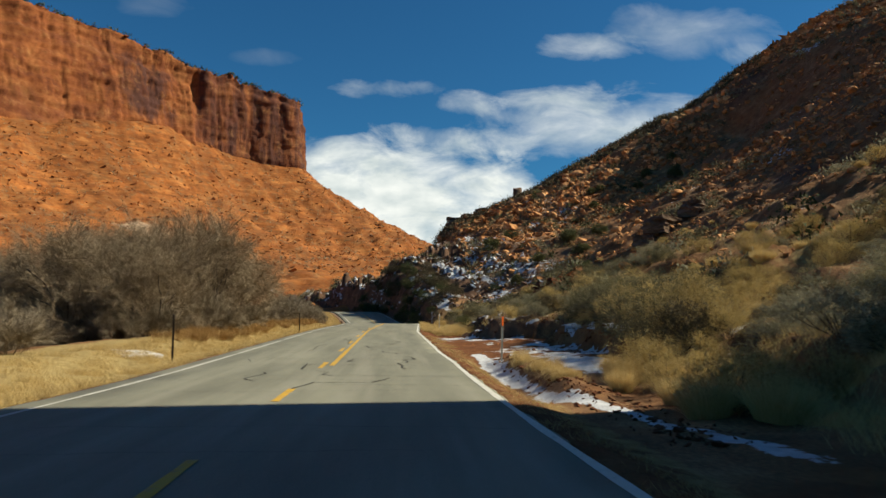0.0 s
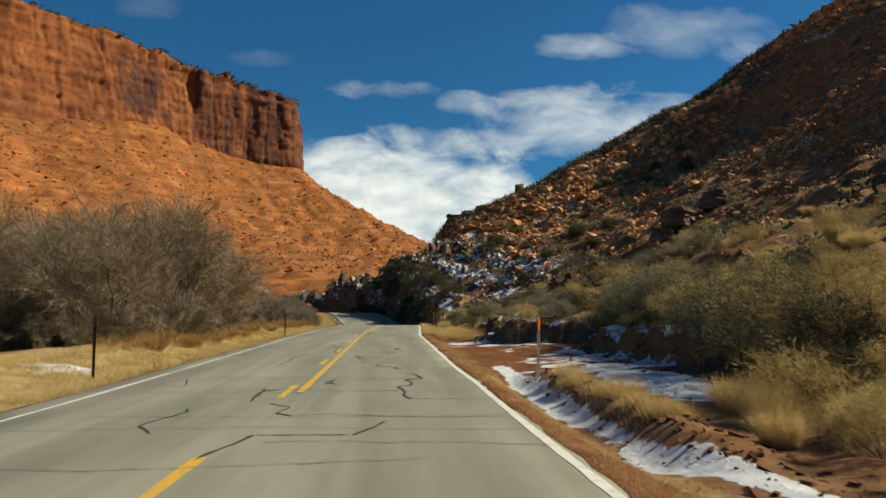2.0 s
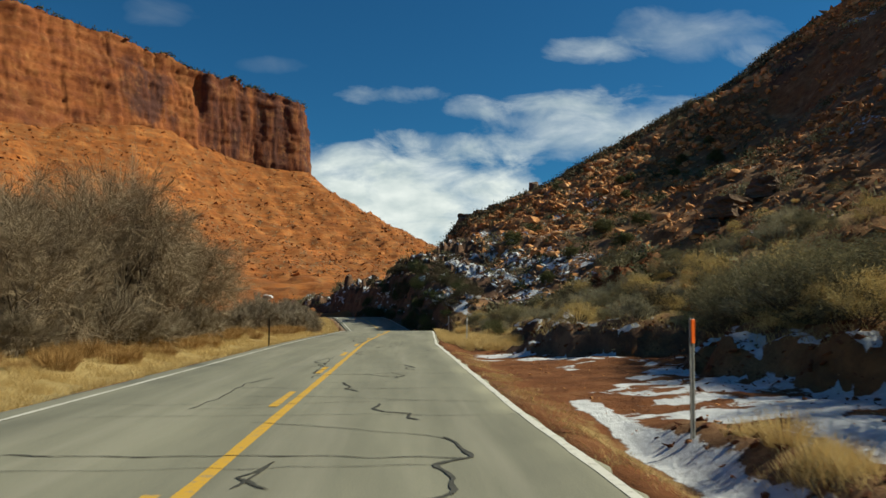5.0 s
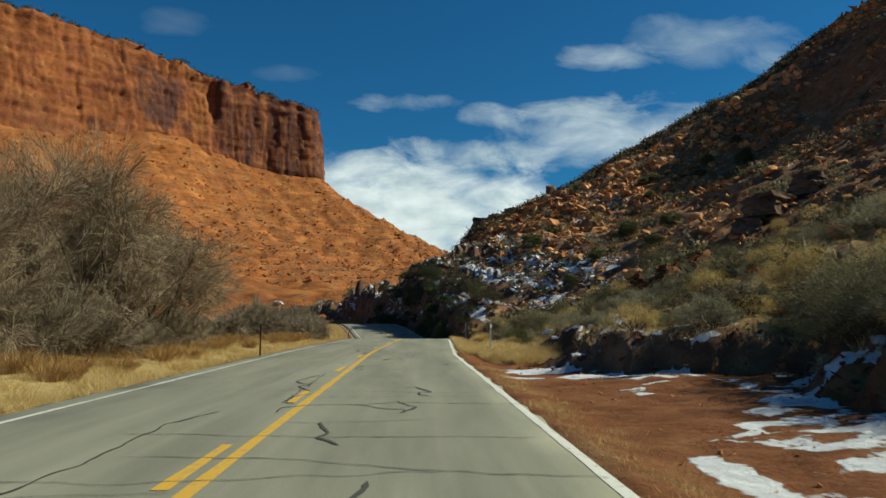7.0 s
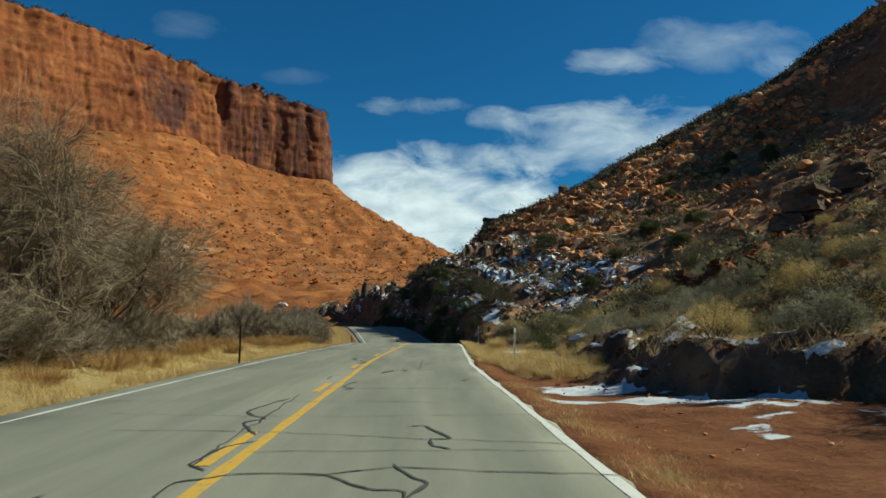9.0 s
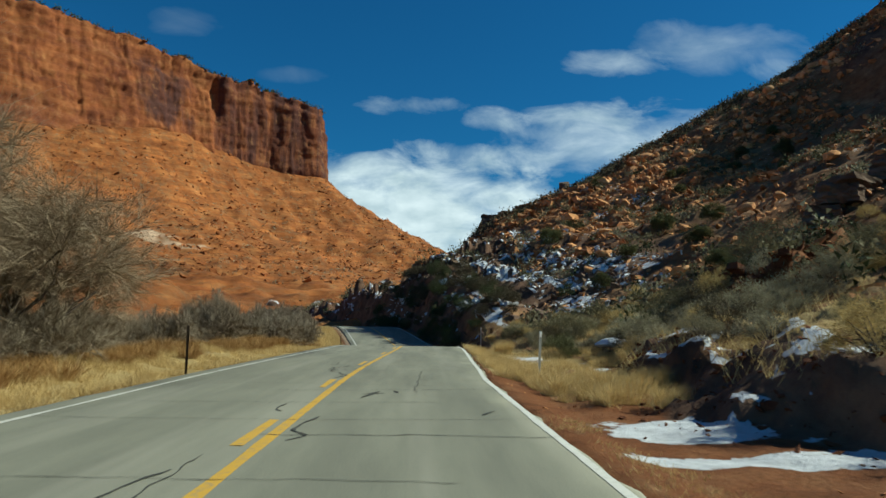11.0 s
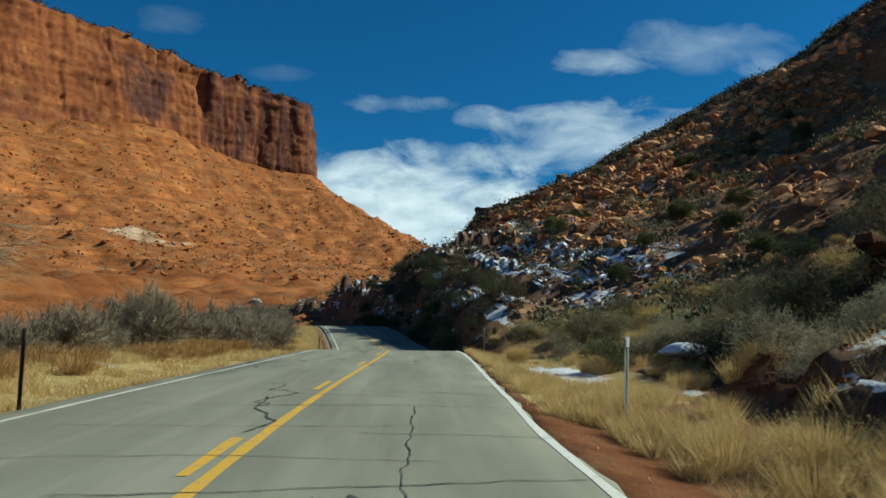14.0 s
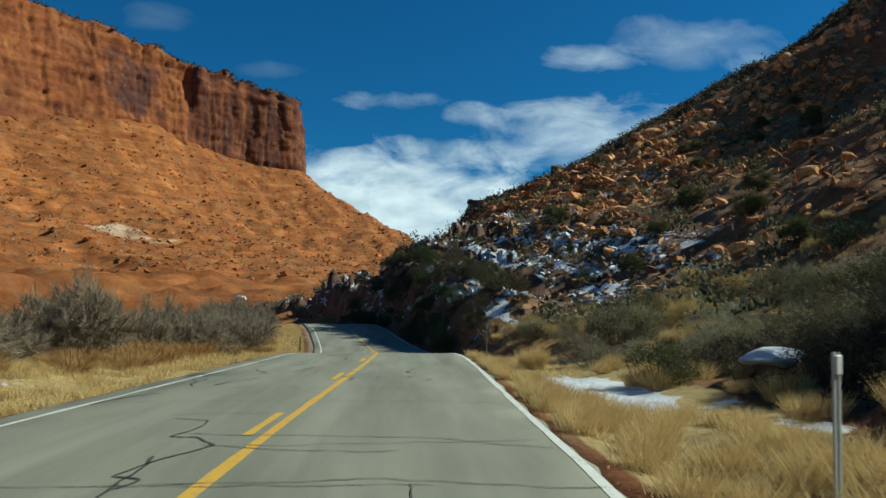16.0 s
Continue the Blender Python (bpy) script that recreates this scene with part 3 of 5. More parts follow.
def build_road():
    y = np.arange(-80, 215, 0.5)
    across = np.array([-5.62, -5.58, -5.5, -4.2, -3.0, -1.6, 0.0, 1.2, 1.80, 1.86, 1.90])
    down = np.array([-.12, -.03, 0, 0, 0, 0, 0, 0, 0, -.03, -.12])
    X = across[None, :] + bend(y)[:, None] + np.where(np.abs(down) > 0.01, 0.16, 0)[None, :] * fbm(y * 1.7, y * 0, 41, 3)[:, None]
    X = X + (across[None, :] > 1.5) * narrow(y)[:, None]
    Y = np.repeat(y[:, None], len(across), 1)
    Z = road_z(Y) + down[None, :]
    road = tagged(sheet("road", X, Y, Z, ASPHALT), "worn grey asphalt two-lane road with sealed cracks", "road", kind="structure")
    strip("edge_line", RIGHT_EDGE - 0.05, RIGHT_EDGE + 0.06, -80, 215, WHITE, 0.005, road, 0.4, 0.028)
    strip("edge_line", LEFT_EDGE - 0.045, LEFT_EDGE + 0.045, -80, 215, DULL, 0.005, road, 0.4, 0.04)
    strip("centre_line", -1.68, -1.54, 11.9, 215, YELLOW, 0.005, road, 0.4, 0.03)
    for y0 in (-15.7, -9.1, -2.6, 4.1, 11.1, 18.2, 24.0, 30.8, 37.6, 45.3, 53.0, 60.0, 67.0, 75.0, 82.0):
        strip("dashed_line", -1.91, -1.78, y0, y0 + 2.0, YELLOW, 0.006, road, 0.4, 0.03)
    return road


# the foot of the cliff, from far behind on one side round the corner
FOOT = np.array([(-700, 150), (-480, 330), (-300, 520), (-232, 590), (-188, 650), (-142, 685), (-100, 705), (-96, 716), (-112, 770), (-170, 900), (-240, 1100)], float)


def along(points, step):
    d = np.concatenate([[0], np.cumsum(np.hypot(*np.diff(points, axis=0).T))])
    s = np.arange(0, d[-1], step)
    return np.stack([np.interp(s, d, points[:, 0]), np.interp(s, d, points[:, 1])], 1), s


def foot_distance(X, Y):
    best = np.full(X.shape, 1e9)
    for (ax, ay), (bx, by) in zip(FOOT, FOOT[1:]):
        dx, dy = bx - ax, by - ay
        t = np.clip(((X - ax) * dx + (Y - ay) * dy) / (dx * dx + dy * dy), 0, 1)
        best = np.minimum(best, np.hypot(X - ax - t * dx, Y - ay - t * dy))
    return best


def talus(X, Y):
    d = foot_distance(X, Y)
    d = np.maximum(d - smooth(-150, -260, X) * 12 * np.clip(0.3 + 1.6 * fbm(X / 40, Y / 90, 17, 3), 0, 2), 0)      # aprons run up the wall
    Z = 152 * np.exp(-d / 198) + 7 * np.exp(-d / 30) - 12 + 15 * bump_at(X, Y, -205, 630, 55, 60)
    gully = np.abs(fbm(X / 34 + Y / 90, Y / 60, 15, 4))
    return Z + smooth(0, 60, d) * (7 * fbm(X / 60, Y / 60, 11, 4) + 2.8 * fbm(X / 9, Y / 13, 13, 5, 0.68) - 8 * gully)


PALE_X, PALE_Y = -150.0, 416.0                     # a patch of pale rock on the slope


def build_mesa():
    xs, ys = np.arange(-520, 230, 2.6), np.arange(70, 1100, 3.2)
    X, Y = np.meshgrid(xs, ys)
    Z = talus(X, Y)
    pale = 0.85 * bump_at(X, Y, PALE_X, PALE_Y, 17, 24) + 0.85 * bump_at(X, Y, -122, 408, 26, 60) * (0.5 + 0.5 * np.sin(1.1 * Z + 0.02 * X))
    ob = sheet("talus_slope", X, Y, Z, TALUS, (("pale", pale),))
    tagged(ob, "steep orange-red talus slope strewn with boulders", "slope", kind="structure")
    line, s = along(FOOT, 1.6)
    k = np.hanning(25) / np.hanning(25).sum()
    line = np.stack([np.convolve(np.pad(line[:, i], 12, mode="edge"), k, "valid") for i in (0, 1)], 1)
    tangent = np.gradient(line, axis=0)
    tangent /= np.linalg.norm(tangent, axis=1)[:, None]
    out = np.stack([tangent[:, 1], -tangent[:, 0]], 1)
    top = np.interp(line[:, 0], (-300, -232, -205, -188, -160, -140, -118, -90, -70), (244, 239, 231, 225, 222, 216, 214, 208, 204)) + 5 * fbm(s / 12, s * 0, 21, 4)
    levels = np.linspace(0, 1, 56)
    S, V = np.meshgrid(s, levels, indexing="ij")
    zz = 118 + (top[:, None] - 118) * V
    lx = line[:, 0][:, None]
    tower = smooth(-192, -178, lx)                      # the sheer end; to its left the wall leans back
    relief = (4 + 3 * tower) * fbm(S / 30, zz / 160, 23, 4) + 1.7 * fbm(S / (7 + 3 * tower), zz / 28, 25, 5, 0.65) + 1.3 * fbm(S / 30, zz / 6, 27, 4, 0.6) + (1 - tower) * (1.3 * fbm(S / 12, zz / 7, 28, 5, 0.66) + 3 * fbm(S / 70, zz / 40, 29, 3))
    relief = relief - 1.5 * smooth(0.07, 0.0, np.abs(fbm(S / 11, zz / 75, 33, 3))) - 1.0 * smooth(0.06, 0.0, np.abs(fbm(S / 50, zz / 9 + S / 90, 34, 3)))
    beds = zz / 10 + 0.9 * fbm(S / 70, zz / 60, 35, 3)
    relief = relief - 1.4 * (1 - 0.6 * tower) * (beds - np.floor(beds))
    alcove = np.exp(-((lx + 184) / 3.2) ** 2) * smooth(0.55, 0.72, V) * smooth(0.97, 0.86, V)
    ledge = 3.0 * smooth(0.80, 0.84, V) * (1 - tower) + 2.5 * smooth(0.90, 0.93, V) * tower
    outw = 8 - 6 * V - 24 * (1 - smooth(-245, -182, lx)) * V ** 1.2 + relief - 6 * alcove - ledge
    outw = outw + 16 * (1 - tower) * (1 - V) ** 2.2 * (0.6 + fbm(S / 40, S * 0, 30, 3))
    outw = outw + 2.5 * smooth(-184, -176, lx) * smooth(0.15, 0.3, V)
    PX = line[:, 0][:, None] + out[:, 0][:, None] * outw
    PY = line[:, 1][:, None] + out[:, 1][:, None] * outw
    patch = np.exp(-((lx + 214) / 18) ** 2) * smooth(0.25, 0.5, V) * smooth(0.98, 0.8, V)
    stain = np.clip(1.0 * tower * smooth(0.02, 0.25, V) + 1.3 * patch + 0.25 * np.exp(-((lx + 280) / 14) ** 2), 0, 1.3) - 0.42
    # the top runs back from the rim
    back = np.array([3.0, 12, 40, 120])
    PX = np.hstack([PX, PX[:, -1:] - out[:, :1] * back[None, :]])
    PY = np.hstack([PY, PY[:, -1:] - out[:, 1:] * back[None, :]])
    PZ = np.hstack([zz, zz[:, -1:] + np.array([1.0, 3, 4, -10])[None, :]])
    ob = sheet("sandstone_cliff", PX, PY, PZ, CLIFF, (("varnish", np.hstack([stain, stain[:, -4:] * 0])),))
    tagged(ob, "sheer red sandstone cliff with dark desert varnish", "cliff", kind="structure")
    # broken rim rock and scrub along the top edge
    rg = np.random.default_rng(77)
    pick = rg.choice(np.nonzero((line[:, 0] > -420) & (line[:, 1] < 760))[0], 420)
    inn = rg.uniform(-1, 10, len(pick))
    rx, ry = PX[pick, 55] - out[pick, 0] * inn, PY[pick, 55] - out[pick, 1] * inn
    rubble("rim_rock", rx, ry, zz[pick, -1] + 0.6, rg.uniform(0.5, 2.2, len(pick)), CLIFF, 78, "broken dark rock along the rim of the cliff")
    v, f = flakes(np.repeat(np.stack([rx + 1, ry + 1, zz[pick, -1] + 1.6], 1), 14, 0) + rg.normal(size=(len(pick) * 14, 3)) * np.array([1.2, 1.2, 0.8]), 0.9, rg)
    tagged(new("rim_scrub", mesh_of("rim_scrub", v, f, GREEN)), "dark scrub along the rim of the cliff", "scrub", kind="stuff")



# ---------- sealed cracks and patches of the road ----------
CRACKS = []          # width in metres, then the line on the road
CRACKS += [
    (0.075, ((0.49, 15.5), (0.69, 14.3), (0.35, 14.05), (0.47, 13.55), (0.42, 13.1), (0.17, 12.8), (0.23, 12.1), (0.29, 11.2), (0.32, 10.83))),
    (0.025, ((0.32, 10.83), (0.88, 10.86), (1.7, 10.6))),
    (0.06, ((-1.27, 13.2), (-1.13, 14.26), (-1.33, 13.61), (-0.97, 13.18))),
    (0.08, ((-2.0, 12.4), (-2.26, 12.14), (-2.28, 11.27), (-2.26, 10.59))),
    (0.035, ((-4.31, 12.9), (-3.96, 13.05), (-4.26, 14.3), (-3.8, 14.7), (-1.05, 14.5), (0.7, 14.3))),
    (0.025, ((-3.36, 12.5), (-1.62, 12.3), (-0.8, 12.17), (0.24, 12.03)))]
CRACKS += [
    (0.022, ((-1.85, 16.75), (-0.52, 16.1), (0.52, 15.4))),
    (0.075, ((-1.9, 6), (-1.72, 6.76), (-1.56, 7.34))),
    (0.05, ((-1.56, 7.34), (-1.03, 7.35), (-0.45, 7.34))),
    (0.08, ((-0.45, 7.34), (-0.3, 7.71), (-0.19, 8), (-0.05, 8.4))),
    (0.05, ((-2.81, 7.63), (-3.15, 8.2), (-2.93, 9.4), (-3.04, 9.8))),
    (0.06, ((-2.25, 10.7), (-2.29, 12.6))),
    (0.06, ((-1.88, 10.44), (-1.53, 9.93), (-1.63, 9.3), (-1.34, 8.97))),
    (0.025, ((-1.34, 8.97), (-0.9, 9.12), (0.71, 8.75), (1.6, 8.7)))]
CRACKS += [
    (0.022, ((-1.47, 6.95), (-0.47, 6.88), (0.79, 6.75), (1.79, 6.5))),
    (0.04, ((-2.64, 22.9), (-2.97, 21.7), (-2.9, 19.3), (-2.97, 18.0))),
    (0.02, ((-2.97, 18.0), (-2.29, 18.05), (-1.7, 18.1))),
    (0.07, ((-1.1, 21.8), (-0.91, 20.9), (-1.01, 20.6), (-0.71, 20.15))),
    (0.08, ((-0.26, 18.4), (-0.38, 17.83), (-0.15, 17.5), (0.17, 17.3), (0.14, 16.9), (0.28, 16.7))),
    (0.022, ((-2.67, 19.6), (-1.01, 19.35), (0.49, 18.76), (1.66, 18.55))),
    (0.022, ((-3.21, 21.0), (-1.11, 20.64), (0.6, 20.56), (1.53, 20.5)))]
CRACKS += [
    (0.06, ((-0.18, 24.06), (0.12, 23.4), (-0.11, 22.6))),
    (0.03, ((-1.93, 24), (-2.0, 27), (-2.06, 30.3))),
    (0.06, ((-2.13, 29.6), (-2.4, 27.8), (-1.96, 27.1), (-2.15, 26.7), (-1.78, 25.7))),
    (0.055, ((-1.69, 25.3), (-1.9, 24.96), (-1.96, 24.1), (-1.74, 23.8))),
    (0.05, ((-1.83, 22.8), (-1.87, 23.4), (-1.54, 23.65), (-0.7, 23.6), (-0.33, 23.1), (-0.03, 23.04), (-0.07, 22.8))),
    (0.055, ((-0.1, 26.4), (0.11, 26.5), (0.42, 25.5), (0.17, 25.5), (0.22, 25), (0.39, 24.8)))]
CRACKS += [
    (0.022, ((-3.51, 26.1), (-1.51, 25.9), (0.11, 25.5), (1.65, 25.15))),
    (0.03, ((-0.88, 23.6), (-0.15, 23.9), (1.06, 23.7), (1.75, 23.6))),
    (0.07, ((-1.26, 33.2), (-1.41, 32.4), (-1.42, 31.8), (-1.24, 31.5), (-1.41, 31.1))),
    (0.055, ((-1.99, 34.7), (-2.04, 33.9), (-1.91, 33.7))),
    (0.03, ((-1.78, 31.55), (-0.18, 31.6), (1.71, 31.5))),
    (0.09, ((0.96, 33.5), (1.21, 33.9))),
    (0.07, ((-0.94, 36.25), (-0.66, 36.87))),
    (0.055, ((-2.35, 44.0), (-2.23, 42.45), (-1.65, 40.9), (-1.84, 39.95))),
    (0.02, ((0.18, 42.8), (0.03, 37.5), (0.01, 36.6)))]
CRACKS += [
    (0.12, ((-0.92, 35.75), (-0.74, 36.4), (-0.56, 36.5))),
    (0.12, ((-0.39, 36.87), (-0.29, 36.62))),
    (0.02, ((-2.71, 42.7), (-0.17, 42.9), (1.79, 42.5))),
    (0.02, ((-0.59, 40.0), (1.03, 39.8), (1.75, 39.6))),
    (0.025, ((-2.66, 36.9), (-1.67, 37.0), (-0.62, 37.15), (1.67, 37.5))),
    (0.045, ((-3.0, 46.8), (-2.47, 46.55), (-2.38, 45.8), (-2.59, 45.2), (-2.24, 45.2), (-1.91, 44.6), (-2.2, 43.9), (-2.44, 43.1), (-2.14, 43.0), (-2.19, 42.6))),
    (0.025, ((-2.42, 45.4), (-1.02, 45.25), (0.43, 45.0), (1.8, 44.3)))]
CRACKS += [
    (0.02, ((-2.09, 44.6), (-1.02, 44.3), (0.1, 44.2))),
    (0.02, ((-3.17, 47.1), (-1.77, 47.3)))]


def ribbon(points, width, seed):
    """A crooked flat band along a line, on the road."""
    pts = np.array(points, float)
    d = np.concatenate([[0], np.cumsum(np.hypot(*np.diff(pts, axis=0).T))])
    n = max(4, int(d[-1] / 0.09))
    s = np.linspace(0, d[-1], n)
    x, y = np.interp(s, d, pts[:, 0]), np.interp(s, d, pts[:, 1])
    x, y = x + 0.07 * fbm(s * 2.2, s * 0, seed, 3), y + 0.10 * fbm(s * 2.2, s * 0 + 5, seed + 9, 3)
    tx, ty = np.gradient(x), np.gradient(y)
    k = np.maximum(np.hypot(tx, ty), 1e-6)
    w = 0.46 * width * (0.4 + 1.1 * np.abs(fbm(s * 3, s * 0, seed + 3, 3))) * np.minimum(1, np.minimum(s, d[-1] - s) * 8 + 0.25)
    X = np.stack([x - ty / k * w, x + ty / k * w], 1)
    Y = np.stack([y + tx / k * w * 1.3, y - tx / k * w * 1.3], 1)
    return np.stack([X.ravel(), Y.ravel(), (road_z(Y) + 0.009).ravel()], 1), grid_faces(n, 2)


def build_cracks(road):
    rng = np.random.default_rng(5)
    made = list(CRACKS)
    for y in np.concatenate([np.arange(-6, 8, 1.9), np.arange(9, 66, 2.6)]):     # thin cracks right across
        y, lo, hi = y + rng.uniform(-0.8, 0.8), rng.choice([-5.0, -4.2, -1.6]), rng.choice([1.7, 1.7, 0.4])
        made.append((0.016, ((lo, y), (0.5 * (lo + hi), y + rng.uniform(-.25, .25)), (hi, y + rng.uniform(-.3, .3)))))
    for i in range(16):                                                        # crooked ones further on
        x, y = rng.uniform(-4.6, 1.2), rng.uniform(47, 70)
        made.append((0.045, tuple((x + rng.uniform(-.35, .35), y + 0.6 * k) for k in range(4))))
    for i, (w, pts) in enumerate(made):
        v, f = ribbon(pts, w, 100 + 7 * i)
        link_part("crack_seal", mesh_of("crack_seal", v, f, TAR), road)


# ---------- plants ----------
def tubes(A, B, ra, rb, sides=3):
    """Tapered sticks from A to B, all in one mesh."""
    A, B = np.asarray(A, float), np.asarray(B, float)
    way = B - A
    way /= np.maximum(np.linalg.norm(way, axis=1), 1e-6)[:, None]
    ref = np.where(np.abs(way[:, 2:3]) > 0.9, np.array([[1.0, 0, 0]]), np.array([[0, 0, 1.0]]))
    p = np.cross(way, ref)
    p /= np.linalg.norm(p, axis=1)[:, None]
    q = np.cross(way, p)
    verts = []
    ang = 2 * np.pi * np.arange(sides) / sides
    for end, r in ((A, np.asarray(ra)), (B, np.asarray(rb))):
        ring = p[:, None, :] * np.cos(ang)[None, :, None] + q[:, None, :] * np.sin(ang)[None, :, None]
        verts.append(end[:, None, :] + ring * r[:, None, None])
    v = np.concatenate(verts, 1)
    n = len(A)
    k = np.arange(sides)
    f = np.stack([k, (k + 1) % sides, (k + 1) % sides + sides, k + sides], 1)
    faces = (np.arange(n)[:, None, None] * 2 * sides + f[None]).reshape(-1, 4)
    return v.reshape(-1, 3), faces


def slivers(A, B, width, rng):
    """Thin flat twigs or blades from A to B, pointed at the end."""
    A, B = np.asarray(A, float), np.asarray(B, float)
    side = np.cross(B - A, rng.normal(size=A.shape))
    side /= np.maximum(np.linalg.norm(side, axis=1), 1e-6)[:, None]
    w = np.broadcast_to(np.asarray(width, float), (len(A),))[:, None]
    v = np.stack([A - side * w, A + side * w, B], 1)
    return v.reshape(-1, 3), np.arange(3 * len(A)).reshape(-1, 3)


def flakes(C, size, rng, up=0.3):
    """Small leaf triangles round the points C."""
    n = len(C)
    a = rng.normal(size=(n, 3))
    a /= np.linalg.norm(a, axis=1)[:, None]
    b = np.cross(a, rng.normal(size=(n, 3)))
    b /= np.linalg.norm(b, axis=1)[:, None]
    s = np.broadcast_to(np.asarray(size, float), (n,))[:, None]
    a[:, 2] += up
    v = np.stack([C - b * s * 0.5, C + b * s * 0.5, C + a * s * 1.5], 1)
    return v.reshape(-1, 3), np.arange(3 * n).reshape(-1, 3)


def grow(rng, base, way, length, radius, forks, droop=0.0, spread=0.55, shrink=0.72):
    """Branches level by level: lists of sticks (A, B, radius at A, radius at B) and the ends of the last."""
    A, W, L, R = np.array(base, float), np.array(way, float), np.full(len(base), length, float) * rng.uniform(0.8, 1.2, len(base)), np.full(len(base), radius, float)
    sticks = []
    for level, fork in enumerate(forks):
        mid = A + W * (L * 0.5)[:, None] + rng.normal(size=A.shape) * (L * 0.06)[:, None]
        W2 = W + rng.normal(size=W.shape) * 0.18
        W2 /= np.linalg.norm(W2, axis=1)[:, None]
        end = mid + W2 * (L * 0.5)[:, None]
        sticks.append((A, mid, R, R * 0.82))
        sticks.append((mid, end, R * 0.82, R * 0.62))
        k = fork
        along_it = np.tile(np.linspace(0.45, 1.0, k), len(A))[:, None]
        S, M, E = np.repeat(A, k, 0), np.repeat(mid, k, 0), np.repeat(end, k, 0)
        start = np.where(along_it < 0.5, S + (M - S) * along_it * 2, M + (E - M) * (along_it - 0.5) * 2)
        W = np.repeat(W2, k, 0) + rng.normal(size=(len(start), 3)) * spread
        W[:, 2] += 0.12 - droop * level
        W /= np.linalg.norm(W, axis=1)[:, None]
        A, L = start, np.repeat(L, k) * shrink * rng.uniform(0.7, 1.2, len(start))
        R = np.repeat(R, k) * 0.5
    return sticks, A, W, L


def joined(chunks):
    v, f, n = [], [], 0
    for a, b in chunks:
        v.append(a)
        f.append(b + n)
        n += len(a)
    return np.concatenate(v), np.concatenate(f)


def bare_tree(seed, height, label, name="bare_tree", stems=5):
    rng = np.random.default_rng(seed)
    ang = np.linspace(0, 2 * np.pi, stems, endpoint=False) + rng.uniform(0, 1, stems)
    lean = rng.uniform(0.15, 0.55, stems)
    way = np.stack([np.cos(ang) * lean, np.sin(ang) * lean, np.ones(stems)], 1)
    way /= np.linalg.norm(way, axis=1)[:, None]
    base = np.stack([np.cos(ang) * 0.3, np.sin(ang) * 0.3, np.full(stems, -0.15)], 1)
    sticks, A, W, L = grow(rng, base, way, height * 0.40, height * 0.017, (4, 4, 4, 3), droop=0.03)
    tree = tagged(new(name), label, "tree", "bare trees beside the road")
    limbs = joined([tubes(*s, sides=5) for s in sticks[:4]])
    link_part("trunk", mesh_of("trunk", *limbs, BARK), tree, "dark rough forking trunk and limbs")
    fine = joined([tubes(*s) for s in sticks[4:]])
    tagged(link_part("branchwork", mesh_of("branchwork", *fine, TWIG), tree), kind="stuff")
    k = 34
    A2 = np.repeat(A, k, 0)
    W2 = np.repeat(W, k, 0) + rng.normal(size=A2.shape) * 0.5
    W2[:, 2] -= 0.05
    W2 /= np.linalg.norm(W2, axis=1)[:, None]
    L2 = np.repeat(L, k) * rng.uniform(0.7, 1.9, len(A2))
    start = A2 + np.repeat(W, k, 0) * (np.repeat(L, k) * rng.uniform(0, 1, len(A2)))[:, None]
    crown = mesh_of("crown", *slivers(start, start + W2 * L2[:, None], 0.0052, rng), TWIG)
    tagged(link_part("crown", crown, tree, "dense fine grey leafless twigs"), kind="stuff")
    return tree


def thicket_bush(seed, height, label):
    rng = np.random.default_rng(seed)
    stems = 16
    ang = rng.uniform(0, 2 * np.pi, stems)
    lean = rng.uniform(0.1, 0.9, stems)
    way = np.stack([np.cos(ang) * lean, np.sin(ang) * lean, np.ones(stems)], 1)
    way /= np.linalg.norm(way, axis=1)[:, None]
    base = np.stack([np.cos(ang) * 0.35, np.sin(ang) * 0.35, np.full(stems, -0.2)], 1)
    sticks, A, W, L = grow(rng, base, way, height * 0.45, 0.013, (4, 4), spread=0.5)
    bush = tagged(new("bare_shrub"), label, "shrub", "grey thicket beside the road")
    tagged(link_part("stemwork", mesh_of("stemwork", *joined([tubes(*s) for s in sticks]), TWIG), bush), kind="stuff")
    k = 40
    A2, W1 = np.repeat(A, k, 0), np.repeat(W, k, 0)
    W2 = W1 + rng.normal(size=A2.shape) * 0.45
    W2 /= np.linalg.norm(W2, axis=1)[:, None]
    start = A2 + W1 * (np.repeat(L, k) * rng.uniform(0, 1, len(A2)))[:, None]
    twig = slivers(start, start + W2 * (height * 0.2 * rng.uniform(0.5, 1.3, len(A2)))[:, None], 0.0052, rng)
    tagged(link_part("crown", mesh_of("crown", *twig, BRUSH), bush, "fine grey leafless twigs"), kind="stuff")
    return bush


